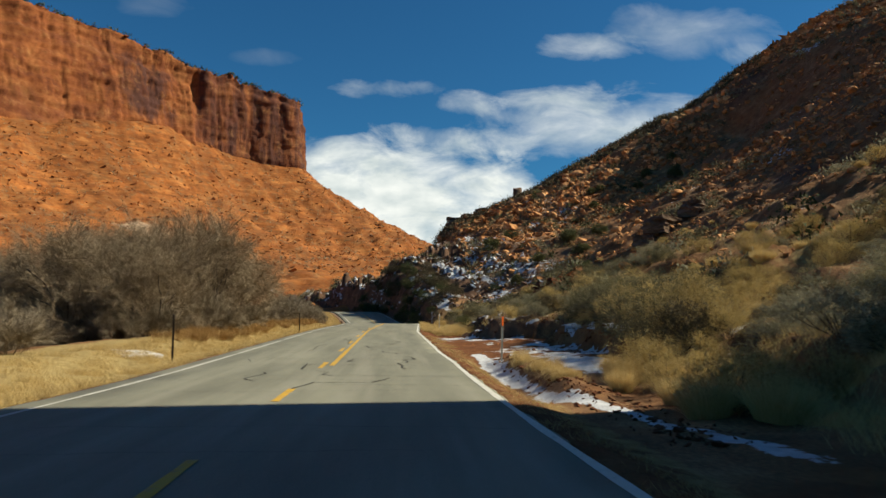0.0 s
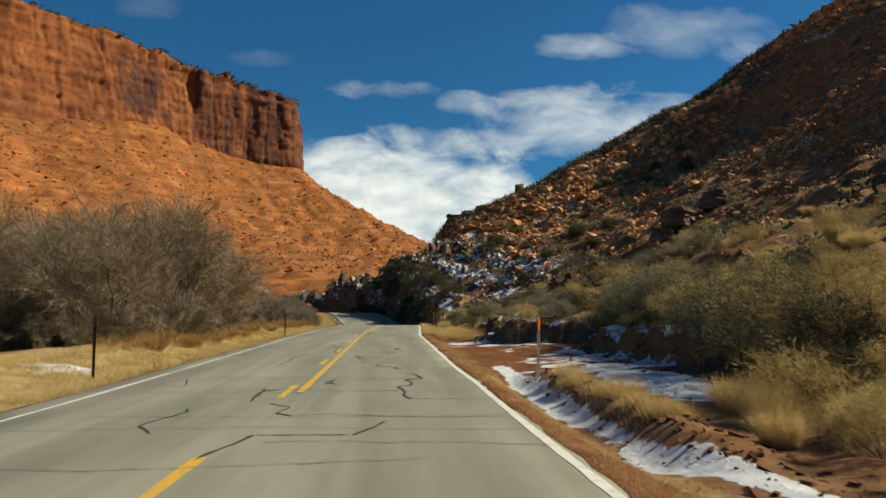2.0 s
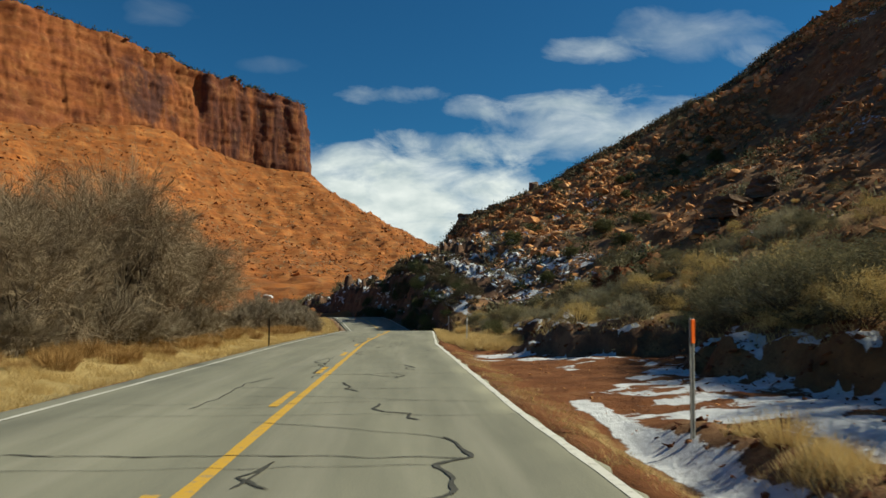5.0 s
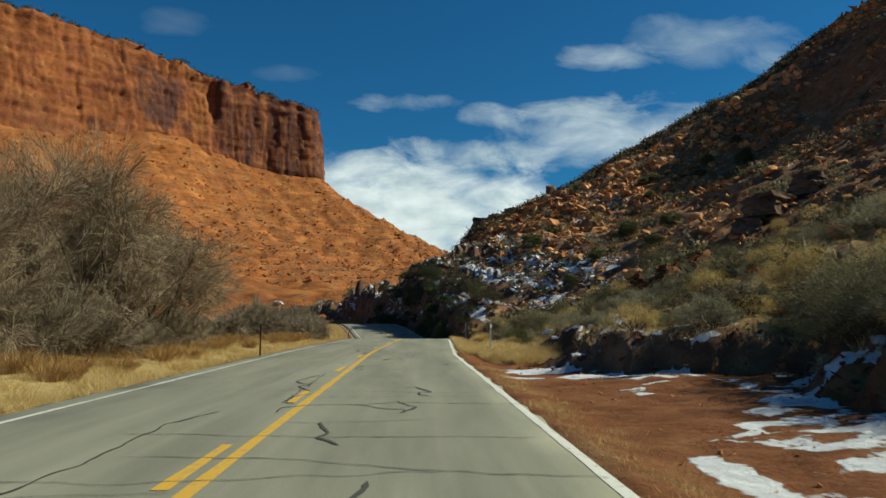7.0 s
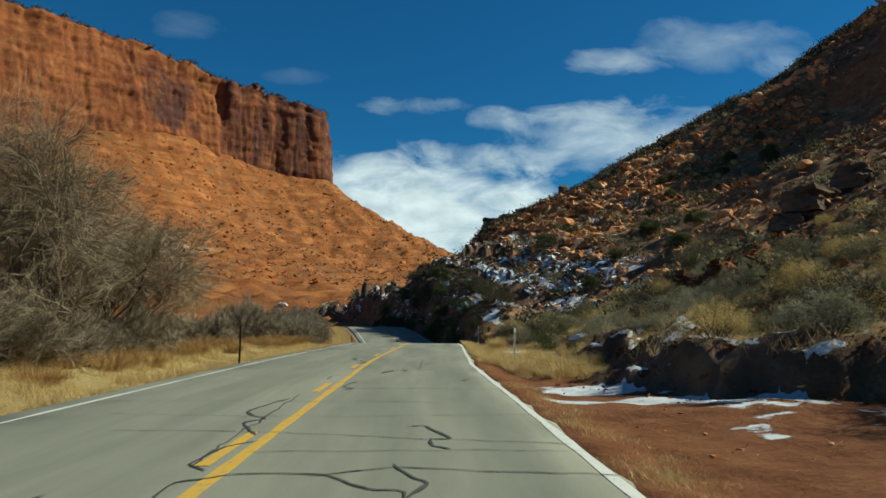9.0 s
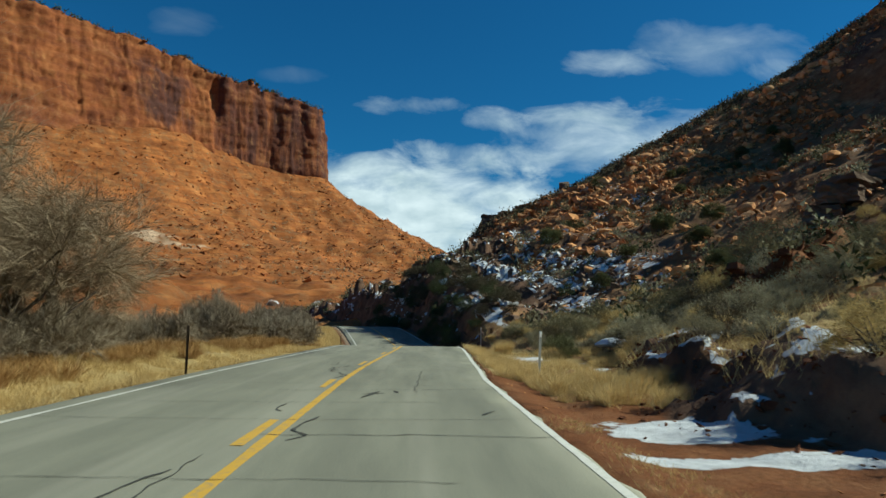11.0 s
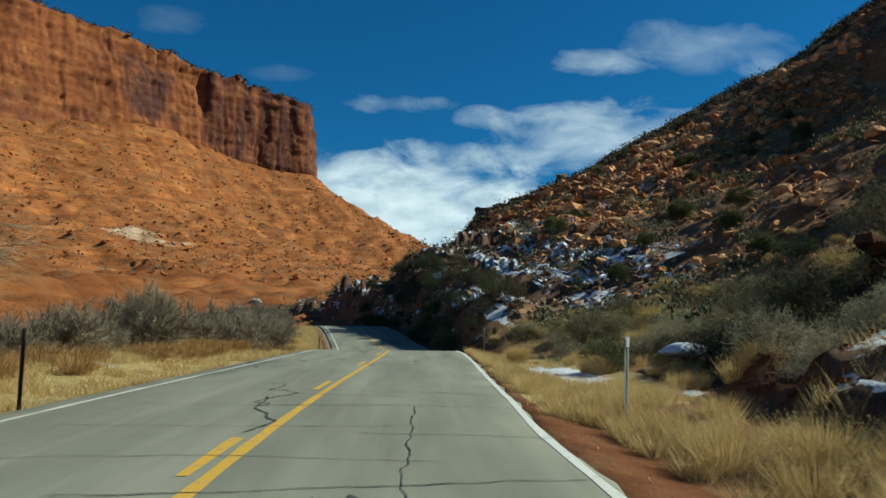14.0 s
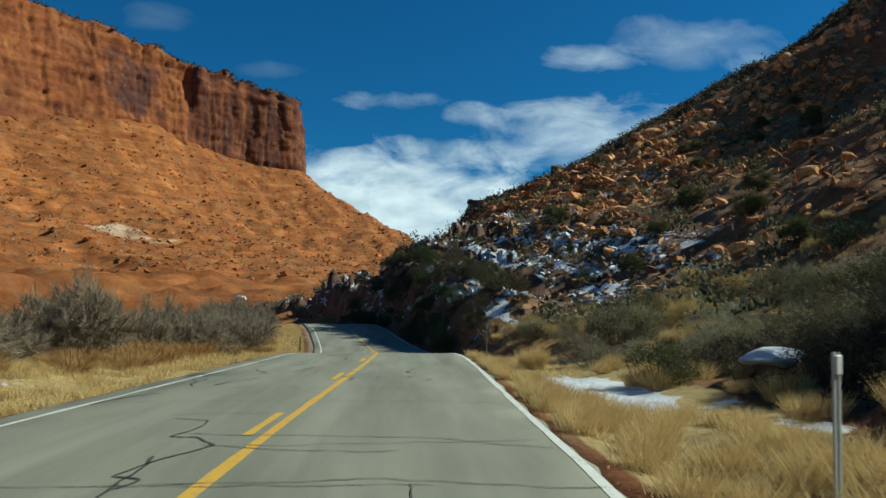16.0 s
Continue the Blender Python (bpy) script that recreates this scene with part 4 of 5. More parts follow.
def leafy_shrub(seed, radius, height, leaf, size, count, label, name, group, clumps=26, full=0.36):
    """A low shrub: woody stems and many clumps of small leaves, uneven and with gaps."""
    rng = np.random.default_rng(seed)
    th, r = rng.uniform(0, 2 * np.pi, clumps), radius * np.sqrt(rng.uniform(0.02, 1, clumps))
    top = height * np.sqrt(np.clip(1 - (r / radius) ** 2 * 0.85, 0, 1)) * (0.12 + 0.98 * rng.random(clumps) ** 0.7)
    C = np.stack([r * np.cos(th), r * np.sin(th), top], 1)
    base = np.stack([0.15 * C[:, 0], 0.15 * C[:, 1], np.full(clumps, -0.08)], 1)
    mid = base + (C - base) * 0.5 + rng.normal(size=C.shape) * 0.05
    shrub = tagged(new(name), label, "shrub", group)
    tagged(link_part("stemwork", mesh_of("stemwork", *joined([tubes(base, mid, np.full(clumps, .011), np.full(clumps, .008)), tubes(mid, C, np.full(clumps, .008), np.full(clumps, .004))]), BARK), shrub), kind="stuff")
    pick = rng.integers(0, clumps, count)
    spread = rng.normal(size=(count, 3)) * np.array([0.14, 0.14, 0.11]) * (radius + height) * 0.5
    P = C[pick] + spread
    P[:, 2] = np.abs(P[:, 2])
    fly = np.stack([P[:, 0], P[:, 1], np.full(count, 0.55 * height)], 1) / (radius + height) + rng.normal(size=(count, 3)) * 0.45
    fly /= np.linalg.norm(fly, axis=1)[:, None]
    leaves = slivers(P, P + fly * (size * rng.uniform(1.6, 4.5, count))[:, None], size * 0.14, rng)
    leaf_at = P[rng.random(count) < 0.5]
    blades = flakes(leaf_at, size * full, rng, 0.5)
    tagged(link_part("foliage", mesh_of("foliage", *joined([leaves, blades]), leaf), shrub), kind="stuff")
    return shrub


def tussock(seed, radius, height, mat, count, label, name, group):
    """A fan of dry blades rising from one base."""
    rng = np.random.default_rng(seed)
    ang, r = rng.uniform(0, 2 * np.pi, count), radius * 0.5 * np.sqrt(rng.uniform(0, 1, count))
    A = np.stack([r * np.cos(ang), r * np.sin(ang), np.full(count, -0.03)], 1)
    out = rng.uniform(0.02, 0.8, count) * radius * rng.uniform(0.6, 1.1, count)
    B = np.stack([A[:, 0] + np.cos(ang) * out, A[:, 1] + np.sin(ang) * out, height * rng.uniform(0.5, 1.1, count) * (1 - 0.35 * (out / radius) ** 2)], 1)
    thing = tagged(new(name), label, "shrub", group)
    M = A + (B - A) * 0.55 + np.array([0, 0, 0.08]) * height
    heads = flakes(B[rng.random(count) < 0.7] - np.array([0, 0, 0.03]), 0.012, rng)
    fan = joined([slivers(A, M, 0.0042, rng), slivers(M - (M - A) * 0.25, B, 0.0035, rng)])
    tagged(link_part("grass_fan", mesh_of("grass_fan", *fan, mat), thing), kind="stuff")
    tagged(link_part("seed_fluff", mesh_of("seed_fluff", *heads, mat), thing, "pale dry seed heads"), kind="stuff")
    return thing


def grass_field(name, x, y, height, mat, rng, label, lean=0.35, width=0.006):
    n = len(x)
    A = np.stack([x, y, land(x, y) - 0.03], 1)
    th = rng.uniform(0, 2 * np.pi, n)
    h = height * rng.uniform(0.45, 1.15, n)
    B = A + np.stack([np.cos(th) * lean * h, np.sin(th) * lean * h, h], 1)
    ob = new(name, mesh_of(name, *slivers(A, B, width * (1 + np.abs(y) / 40), rng), mat))
    return tagged(ob, label, "grass", kind="stuff")


def clumped(rng, n, x0, x1, y0, y1, per=60, size=0.22):
    m = max(1, n // per)
    cx, cy = rng.uniform(x0, x1, m), rng.uniform(y0, y1, m)
    i = rng.integers(0, m, n)
    return cx[i] + rng.normal(size=n) * size, cy[i] + rng.normal(size=n) * size


# ---------- stones ----------
def stone_mesh(seed, mat, flatten=0.7, detail=2, crag=0.10):
    rng = np.random.default_rng(seed)
    bm = bmesh.new()
    bmesh.ops.create_icosphere(bm, subdivisions=detail, radius=1.0)
    cuts = [(Vector(rng.normal(size=3)).normalized(), rng.uniform(0.45, 0.85)) for _ in range(9)]
    for v in bm.verts:
        for n, d in cuts:
            over = v.co.dot(n) - d
            if over > 0:
                v.co -= n * over
        v.co *= 1 + crag * (noise.noise(v.co * 2.3 + Vector((seed, 0, 0))) + (0.7 * noise.noise(v.co * 5.1) + 0.5 * noise.noise(v.co * 11.0) if crag > 0.2 else 0))
        v.co.z *= flatten
    me = bpy.data.meshes.new("boulder")
    bm.to_mesh(me)
    bm.free()
    me.materials.append(mat)
    return me


def crag_mesh(seed, mat):
    """A blocky, stepped outcrop with a flat top."""
    bm = bmesh.new()
    bmesh.ops.create_cube(bm, size=2.0)
    bmesh.ops.subdivide_edges(bm, edges=bm.edges[:], cuts=9, use_grid_fill=True)
    shift = Vector((seed * 3.7, 0, 0))
    for v in bm.verts:
        c = v.co.copy()
        step = round(c.z * 2.5) / 2.5
        v.co.x *= 1 - 0.10 * max(step, 0) + 0.28 * noise.noise(Vector((c.x * 0.8, c.y * 0.8, step * 2)) + shift)
        v.co.y *= 1 - 0.10 * max(step, 0) + 0.28 * noise.noise(Vector((c.y * 0.8, c.x * 0.8, step * 2 + 9)) + shift)
        v.co += 0.16 * noise.noise_vector(c * 2.6 + shift)
    me = bpy.data.meshes.new("crag")
    bm.to_mesh(me)
    bm.free()
    me.materials.append(mat)
    return me


def rubble(name, X, Y, Z, size, mat, seed, label, kind_of="rocks"):
    """Many small stones in one mesh."""
    rng = np.random.default_rng(seed)
    unit = np.array([(x, y, z) for x in (-1, 1) for y in (-1, 1) for z in (-1, 1)], float) * 0.72
    quad = np.array([(0, 1, 3, 2), (4, 6, 7, 5), (0, 4, 5, 1), (2, 3, 7, 6), (0, 2, 6, 4), (1, 5, 7, 3)])
    tri = np.concatenate([quad[:, (0, 1, 2)], quad[:, (0, 2, 3)]])
    n = len(X)
    jag = unit[None] * (1 + rng.uniform(-0.45, 0.35, (n, len(unit), 3)))
    jag *= rng.uniform(0.55, 1.35, (n, 1, 3)) * np.array([1, 1, 0.75])
    way = np.linalg.qr(rng.normal(size=(n, 3, 3)))[0] * 0.55 + np.eye(3) * 0.75
    jag = jag @ way * np.array([1.1, 1.1, 0.62])
    V = jag * np.asarray(size)[:, None, None] + np.stack([X, Y, Z], 1)[:, None, :]
    F = tri[None] + (np.arange(n) * len(unit))[:, None, None]
    return tagged(new(name, mesh_of(name, V.reshape(-1, 3), F.reshape(-1, 3), mat, flat=True)), label, kind_of, kind="stuff")


# ---------- road furniture ----------
def delineator(label, top_z, post_mat, cap_mat, cap_h, x, y, tilt=0.0, turn=0.0):
    """A flanged steel post with a reflector near its top."""
    z = float(land(x, y))
    height = top_z - z
    post = tagged(new("marker_post"), label, "road marker", "marker posts along the road")
    bm = bmesh.new()
    w, t = 0.018, 0.005
    outline = [(-w - .018, 0), (-w, 0), (-w * .6, .03), (w * .6, .03), (w, 0), (w + .018, 0), (w + .018, t), (w + t, t), (w * .6 + t, .03 + t), (-w * .6 - t, .03 + t), (-w - t, t), (-w - .018, t)]
    low = [bm.verts.new((a, b, -0.3)) for a, b in outline]
    top = [bm.verts.new((a, b, height)) for a, b in outline]
    for i in range(len(outline)):
        j = (i + 1) % len(outline)
        bm.faces.new((low[i], low[j], top[j], top[i]))
    bm.faces.new(top)
    part("shaft", bm, post_mat, post)
    bm = bmesh.new()
    bmesh.ops.create_cube(bm, size=1.0)
    bmesh.ops.scale(bm, vec=(0.062, 0.016, cap_h), verts=bm.verts)
    bmesh.ops.translate(bm, vec=(0, -0.012, height - cap_h * 0.5 - 0.02), verts=bm.verts)
    bmesh.ops.bevel(bm, geom=bm.edges[:], offset=0.004, segments=1, affect="EDGES")
    part("reflector", bm, cap_mat, post)
    post.matrix_basis = pose(x, y, z, tilt, tilt * 0.5, turn)
    return post


# ================= the place =================
build_ground()
road = build_road()
build_mesa()
build_cracks(road)

delineator("steel marker post with an orange reflective top beside the turnout", 1.30, STEEL, ORANGE, 0.30, 3.62, 16.2, 1.0, 26)
delineator("thin brown steel marker post in the dry grass verge", 1.29, DARKPOST, DARKPOST, 0.12, -7.3, 17.1, -1.0)
delineator("pale steel marker post with a white reflector in dry grass", 1.15, PALEPOST, PALE, 0.14, 3.23, 41.7, 1.5, 22)
delineator("brown steel marker post with a dark cap in dry grass", 1.14, DARKPOST, DARKPOST, 0.20, -6.58, 44.1, 0.5)
delineator("steel marker post with a white reflector at the road's crest", 1.09, PALEPOST, PALE, 0.12, 4.4, 71.0, 0.0)
delineator("brown steel marker post at the bend of the road", 0.15, DARKPOST, DARKPOST, 0.15, -6.4, 85.0, 0.0)

rng = np.random.default_rng(21)


def scatter(protos, spots, group_rng, lo=0.75, hi=1.25):
    """Copies of the first things, set on the land at the given spots; the first ones stand at the first spots."""
    spots = list(spots)
    for i, (x, y) in enumerate(spots):
        z = float(land(x, y))
        s = group_rng.uniform(lo, hi)
        m = pose(x, y, z, group_rng.uniform(-5, 5), group_rng.uniform(-5, 5), group_rng.uniform(0, 360))
        ob = protos[i] if i < len(protos) else copy_thing(protos[i % len(protos)], m)
        ob.matrix_basis = m @ Matrix.Diagonal((s, s, s * group_rng.uniform(0.85, 1.15), 1))


# trees and thicket on the far side of the road
trees = [bare_tree(3, 6.6, "grey leafless tree with a wide dense crown of twigs"), bare_tree(8, 6.2, "grey leafless tree with dark forking limbs", stems=6)]
scatter(trees, [(-11.9, 39.5), (-14.4, 35.5), (-17.5, 41.0), (-21.5, 34.0), (-16.2, 31.0), (-11.2, 43.0), (-19.0, 37.5), (-24.0, 39.5), (-14.2, 43.5), (-20.5, 46.0), (-26.5, 45.0), (-12.8, 31.5), (-23.5, 29.5)], rng, 0.88, 1.08)
bushes = [thicket_bush(k, 1.9, "grey leafless brush in a dense thicket") for k in (31, 32, 33, 34)]
spots = []
while len(spots) < 250:
    y = rng.uniform(14, 128)
    x = float(bend(y)) + LEFT_EDGE - (6.0 + 18 * rng.random() ** 1.3) * (1 if y > 44 else 1.25)
    if (y > 44 or x < -11.4) and all((x - a) ** 2 + (y - b) ** 2 > 1.1 for a, b in spots):
        spots.append((x, y))
spots += [(float(bend(y)) + LEFT_EDGE - rng.uniform(4.2, 9.5), y) for y in np.linspace(68, 132, 60)]
spots += [(-10.6, 36.3), (-10.2, 38.6), (-10.8, 41.2), (-11.2, 33.6), (-12.0, 30.2), (-9.9, 43.6), (-13.2, 28.2), (-12.6, 34.8), (-13.4, 32.2), (-14.6, 29.6), (-16.0, 27.4), (-12.0, 37.4), (-15.4, 33.4), (-17.4, 30.0)]
scatter(bushes, spots, rng, 0.75, 1.35)
rusty = [tussock(k, 0.7, 0.55, RUST, 700, "rust-brown dry weeds along the grass verge", "dry_weeds", "rust-brown weeds") for k in (41, 42)]
spots = [(float(bend(y)) + LEFT_EDGE - rng.uniform(3.6, 6.2), y) for y in rng.uniform(26, 96, 130)]
scatter(rusty, spots, rng, 0.6, 1.15)

# right-hand shrubs
sage = [leafy_shrub(k, 0.7, 0.75, SAGE, 0.04, 3000, "grey-green sagebrush on the stony bank", "sagebrush", "sagebrush on the slope", 24) for k in (51, 52, 53)]
gold = [leafy_shrub(k, 0.75, 0.85, GOLD, 0.04, 3400, "rounded golden rabbitbrush on the bank", "golden_shrub", "golden shrubs on the bank", 25, 0.4) for k in (57, 58, 59)]
olive = [leafy_shrub(k, 0.85, 0.95, OLIVE, 0.045, 3400, "dull olive-brown brush on the bank", "olive_shrub", "olive shrubs on the bank", 25, 0.5) for k in (54, 55, 56)]
straw = [tussock(k, 0.6, 0.62, STRAW, 1500, "straw-coloured dry bunchgrass on the bank", "bunchgrass", "dry bunchgrass") for k in (61, 62, 63)]
green = [leafy_shrub(k, 0.9, 1.1, GREEN, 0.045, 3600, "dark green juniper shrub on the slope", "juniper", "junipers", 34, 0.85) for k in (71, 72)]
heaps = {"a": [], "b": [], "c": [], "d": []}
while sum(len(v) for v in heaps.values()) < 330:
    y = rng.uniform(0, 78)
    u = 1.3 + (11 if rng.random() < 0.78 else 28) * rng.random() ** 1.15
    x = float(bank_foot(y)) + u
    if x < 0.75 * (y + 12) + 3 and not (42 < y < 51.5 and x < 8.8) and not (31 < y < 47 and 5.5 < x < 13.5):
        tint = fbm(x / 6, y / 6, 87, 2)[()] + rng.uniform(-0.35, 0.35)
        heaps["a" if tint < -0.2 else "d" if tint < -0.06 else "b" if tint < 0.12 else "c"].append((x, y))
scatter(sage, heaps["a"], rng, 0.6, 1.25)
scatter(straw, [(4.65, 60.3), (4.9, 37.8), (5.3, 8.6), (5.8, 7.2), (6.2, 10.2), (5.0, 5.0), (5.6, 2.8), (6.4, 4.4), (4.8, 7.4), (6.9, 6.4), (5.5, 9.8), (4.9, 3.6), *heaps["b"]], rng, 0.6, 1.2)
scatter(gold, [(6.6, 7.5), (7.2, 9.2), (6.3, 5.6), (7.6, 11.0), (6.9, 3.6), (5.5, 4.0), (5.3, 6.2), (8.2, 9.6), (6.0, 8.8), (7.9, 12.6), (8.4, 14.8), (8.8, 16.8), (8.6, 20.2), (9.6, 18.4), (10.4, 23.4), (9.4, 34.4), (10.4, 60.0), *heaps["c"]], rng, 0.65, 1.25)
scatter(olive, [(9.6, 14.0), (10.6, 20.4), (11.6, 25.8), (10.6, 30.4), (8.6, 34.6), (11.2, 51.2), (12.6, 53.4), (13.8, 50.4), (11.6, 55.6), (14.6, 54.4), (8.4, 62.6), (15.4, 48.0), *heaps["d"]], rng, 0.8, 1.4)
brow = [leafy_shrub(k, 0.6, 0.55, m, 0.035, 2600, "low brush along the brow of the cut bank", "low_shrub", "low brush on the brow of the bank", 30, 0.35) for k, m in ((111, GOLD), (112, OLIVE), (113, SAGE))]
scatter(brow, [(6.4, 32.7), (7.3, 33.4), (8.3, 32.6), (9.2, 31.6), (7.7, 35.2), (6.3, 35.6), (9.6, 30.2), (8.9, 34.0), (6.0, 38.0), (6.9, 40.0), (9.4, 28.4), (8.6, 26.6), (8.4, 22.9), (8.8, 20.9), (10.0, 33.0), (7.0, 36.9)], rng, 0.7, 1.25)
for big in olive[:2]:
    big.matrix_basis = big.matrix_basis @ Matrix.Diagonal((0.8, 0.8, 0.8, 1))
tall = [leafy_shrub(k, 1.3, 1.5, OLIVE, 0.055, 5200, "large domed grey-olive shrub above a dark hollow", "tall_shrub", "large shrubs on the bank", 50, 0.4) for k in (96, 97)]
scatter(tall, [(11.0, 50.4), (12.4, 52.4), (11.2, 53.8), (13.6, 49.6), (14.2, 52.2), (10.8, 28.8), (12.2, 24.4), (8.1, 13.0), (8.3, 16.4), (9.4, 15.4), (9.2, 23.4), (9.3, 25.4), (9.9, 21.4), (9.7, 27.4), (10.6, 24.4)], rng, 0.9, 1.25)
tall_gold = [leafy_shrub(k, 1.15, 1.35, GOLD, 0.05, 5200, "large domed golden-tan shrub on the bank", "tall_shrub", "large shrubs on the bank", 50, 0.35) for k in (98, 99)]
scatter(tall_gold, [(8.3, 11.2), (8.5, 14.6), (9.2, 12.2), (9.0, 18.2), (10.4, 17.0), (10.8, 14.2), (11.6, 20.0), (11.4, 33.0), (13.0, 30.5)], rng, 0.8, 1.1)
scatter(green, [(15.7, 105.8), (20, 112), (27, 100), (33, 118), (24, 84), (38, 108), (14, 88), (30, 140), (45, 128), (22, 70), (52, 120), (17, 60), (41, 92)], rng, 0.9, 1.3)
bush = leafy_shrub(73, 0.55, 0.75, JUNIPER, 0.035, 3200, "round dark green bush in the dry grass verge", "green_bush", "junipers", 30, 0.8)
bush.matrix_basis = pose(5.9, 52.3, float(land(5.9, 52.3))) @ Matrix.Diagonal((1.3, 1.3, 1.3, 1))
# shrubs of the hollow, their colour darkened to give its shade
shade_brush = [leafy_shrub(k, 0.8, 0.95, SHADEBRUSH, 0.045, 3600, "leafless brush coloured dark for the shade in the hollow of the bank", "dark_shrub", "dark brush in the hollow", 40, 0.4) for k in (74, 75)]
scatter(shade_brush, [(8.7, 47.6), (8.6, 51.4), (9.6, 52.8), (8.2, 49.2), (9.0, 54.6), (10.6, 49.4), (9.4, 49.4), (8.9, 52.2), (10.2, 51.4), (9.9, 47.2), (10.8, 54.0), (9.4, 56.0), (8.9, 45.4), (7.9, 53.6), (7.6, 62.0), (7.0, 38.8), (8.8, 31.9), (10.2, 27.6), (8.9, 18.8), (8.6, 15.6), (7.6, 10.4), (9.0, 22.0), (9.6, 23.6), (8.9, 26.4), (8.2, 12.4)], rng, 0.7, 1.2)
# brush on the hill foot, dark in colour to deepen the shade there
toe_brush = [leafy_shrub(k, 0.9, 1.0, SHADEBRUSH, 0.06, 3200, "leafless brush coloured dark for the shade on the steep foot of the hill", "dark_shrub", "dark brush on the foot of the hill", 30, 0.4) for k in (87, 88)]
scatter(toe_brush, [(float(bank_foot(y)) + rng.uniform(0.2, 6.0), y) for y in np.linspace(80, 136, 60)], rng, 0.6, 1.3)
toe_shrubs = [leafy_shrub(k, 1.5, 2.6, GREEN, 0.075, 4200, "tall dark evergreen shrub at the foot of the hill", "evergreen_shrub", "dark shrubs at the foot of the hill", 44, 0.7) for k in (85, 86)]
scatter(toe_shrubs, [(float(bank_foot(y)) + rng.uniform(-0.6, 3.4), y) for y in np.concatenate([np.linspace(81, 92, 8), np.linspace(93, 132, 34)])], rng, 0.35, 0.72)
pale = leafy_shrub(81, 0.9, 0.95, SAGE, 0.045, 3400, "pale silvery sagebrush beside the road", "sagebrush", "sagebrush on the slope")
pale.matrix_basis = pose(6.3, 59.5, float(land(6.3, 59.5)))
for x, y, k in ((9.5, 43.2, 1.1), (10.5, 44.1, 1.0), (8.7, 42.2, 0.9), (11.4, 44.7, 1.0), (9.9, 42.0, 0.8), (11.0, 42.9, 0.95), (12.4, 45.0, 0.9), (8.1, 43.5, 0.8), (7.5, 41.6, 0.75), (12.2, 43.4, 1.0), (9.0, 57.5, 1.0), (10.2, 58.6, 1.1), (7.6, 58.2, 0.8), (6.7, 42.4, 0.8), (7.1, 44.7, 0.85)):
    copy_thing(pale, pose(x, y, float(land(x, y)), 0, 0, 97 * x)).scale = (k, k, k * 0.95)

# scrub higher up, too far to tell apart
n = 4600
sy = np.where(rng.random(n) < 0.3, rng.uniform(20, 80, n), rng.uniform(40, 192, n))
su = 4 + 112 * rng.random(n) ** 1.1
sx = bank_foot(sy) + su
keep = fbm(sx / 9, sy / 9, 123, 3, 0.6) + rng.uniform(-0.1, 0.1, n) > -0.02
sx, sy = sx[keep], sy[keep]
n = len(sx)
k = 56
c = np.repeat(np.stack([sx, sy, land(sx, sy) + 0.18], 1), k, 0)
r = np.repeat(rng.uniform(0.22, 0.75, n) * (1 + 0.002 * sy), k)
off = rng.normal(size=(n * k, 3)) * r[:, None] * np.array([0.6, 0.6, 0.42])
c = c + off * np.array([1, 1, 1]) + np.stack([0 * r, 0 * r, r * 0.35], 1)
kind_of = np.repeat(rng.random(n), k)
for mat, pick, word in ((OLIVE, kind_of < 0.58, "olive-brown"), (SAGE, (kind_of >= 0.58) & (kind_of < 0.82), "grey-green"), (GREEN, kind_of >= 0.82, "dark green")):
    v, f = flakes(c[pick], r[pick] * 0.24, rng, 0.3)
    tagged(new("hillside_scrub", mesh_of("hillside_scrub", v, f, mat)), word + " low scrub dotted over the rocky hillside", "scrub", kind="stuff")

# scrub along the crest, its dark colour giving the shaded band below the skyline
n = 2600
sx, sy = rng.uniform(12, 100, n), rng.uniform(152, 200, n)
keep = sx < 0.62 * sy - 8
sx, sy = sx[keep], sy[keep]
r = np.repeat(rng.uniform(0.4, 1.0, len(sx)), 40)
c = np.repeat(np.stack([sx, sy, land(sx, sy) + 0.3], 1), 40, 0) + rng.normal(size=(len(sx) * 40, 3)) * r[:, None] * np.array([0.7, 0.7, 0.45])
v, f = flakes(c, r * 0.3, rng, 0.3)
tagged(new("ridge_scrub", mesh_of("ridge_scrub", v, f, SHADEBRUSH)), "scrub thick along the crest of the hill, coloured dark for shade", "scrub", kind="stuff")

# grass
gx, gy = clumped(rng, 120000, -10.8, -6.2, -8, 62, 240, 0.2)
grass_field("verge_grass", gx, gy, 0.27, STRAW, rng, "pale dry grass on the verge beside the road", 0.7, 0.0024)
gy = rng.uniform(60, 125, 30000)
gx = bend(gy) + LEFT_EDGE - rng.uniform(1.2, 4.6, len(gy))
grass_field("verge_grass", gx, gy, 0.32, STRAW, rng, "pale dry grass on the verge along the bend", 0.5, 0.004)
gx, gy = clumped(rng, 95000, 2.15, 4.9, 35.2, 66, 420, 0.13)
gx = gx + bend(gy)
keep = (((gx - 4.7) / 0.75) ** 2 + ((gy - 52.5) / 4.2) ** 2 > 1) & (gx - bend(gy) > 2.0) & ((gx < 3.7) | (rng.random(len(gx)) < 0.4)) & ((gy < 50) | (gx - bend(gy) < 3.1 - 0.05 * (gy - 50)) | (rng.random(len(gx)) < 0.12)) & ((gx > 2.75) & (gy > 35.4) & (gx > 2.75 + 0.45 * (37.5 - gy)) | (gy > 41 + 3 * rng.random(len(gx))))
gx, gy = gx[keep], gy[keep]
grass_field("verge_grass", gx, gy, 0.36, STRAW, rng, "golden dry grass beside the road below the bank", 0.75, 0.0022)
gx, gy = clumped(rng, 6500, 3.8, 4.25, 7, 16.0, 330, 0.14)
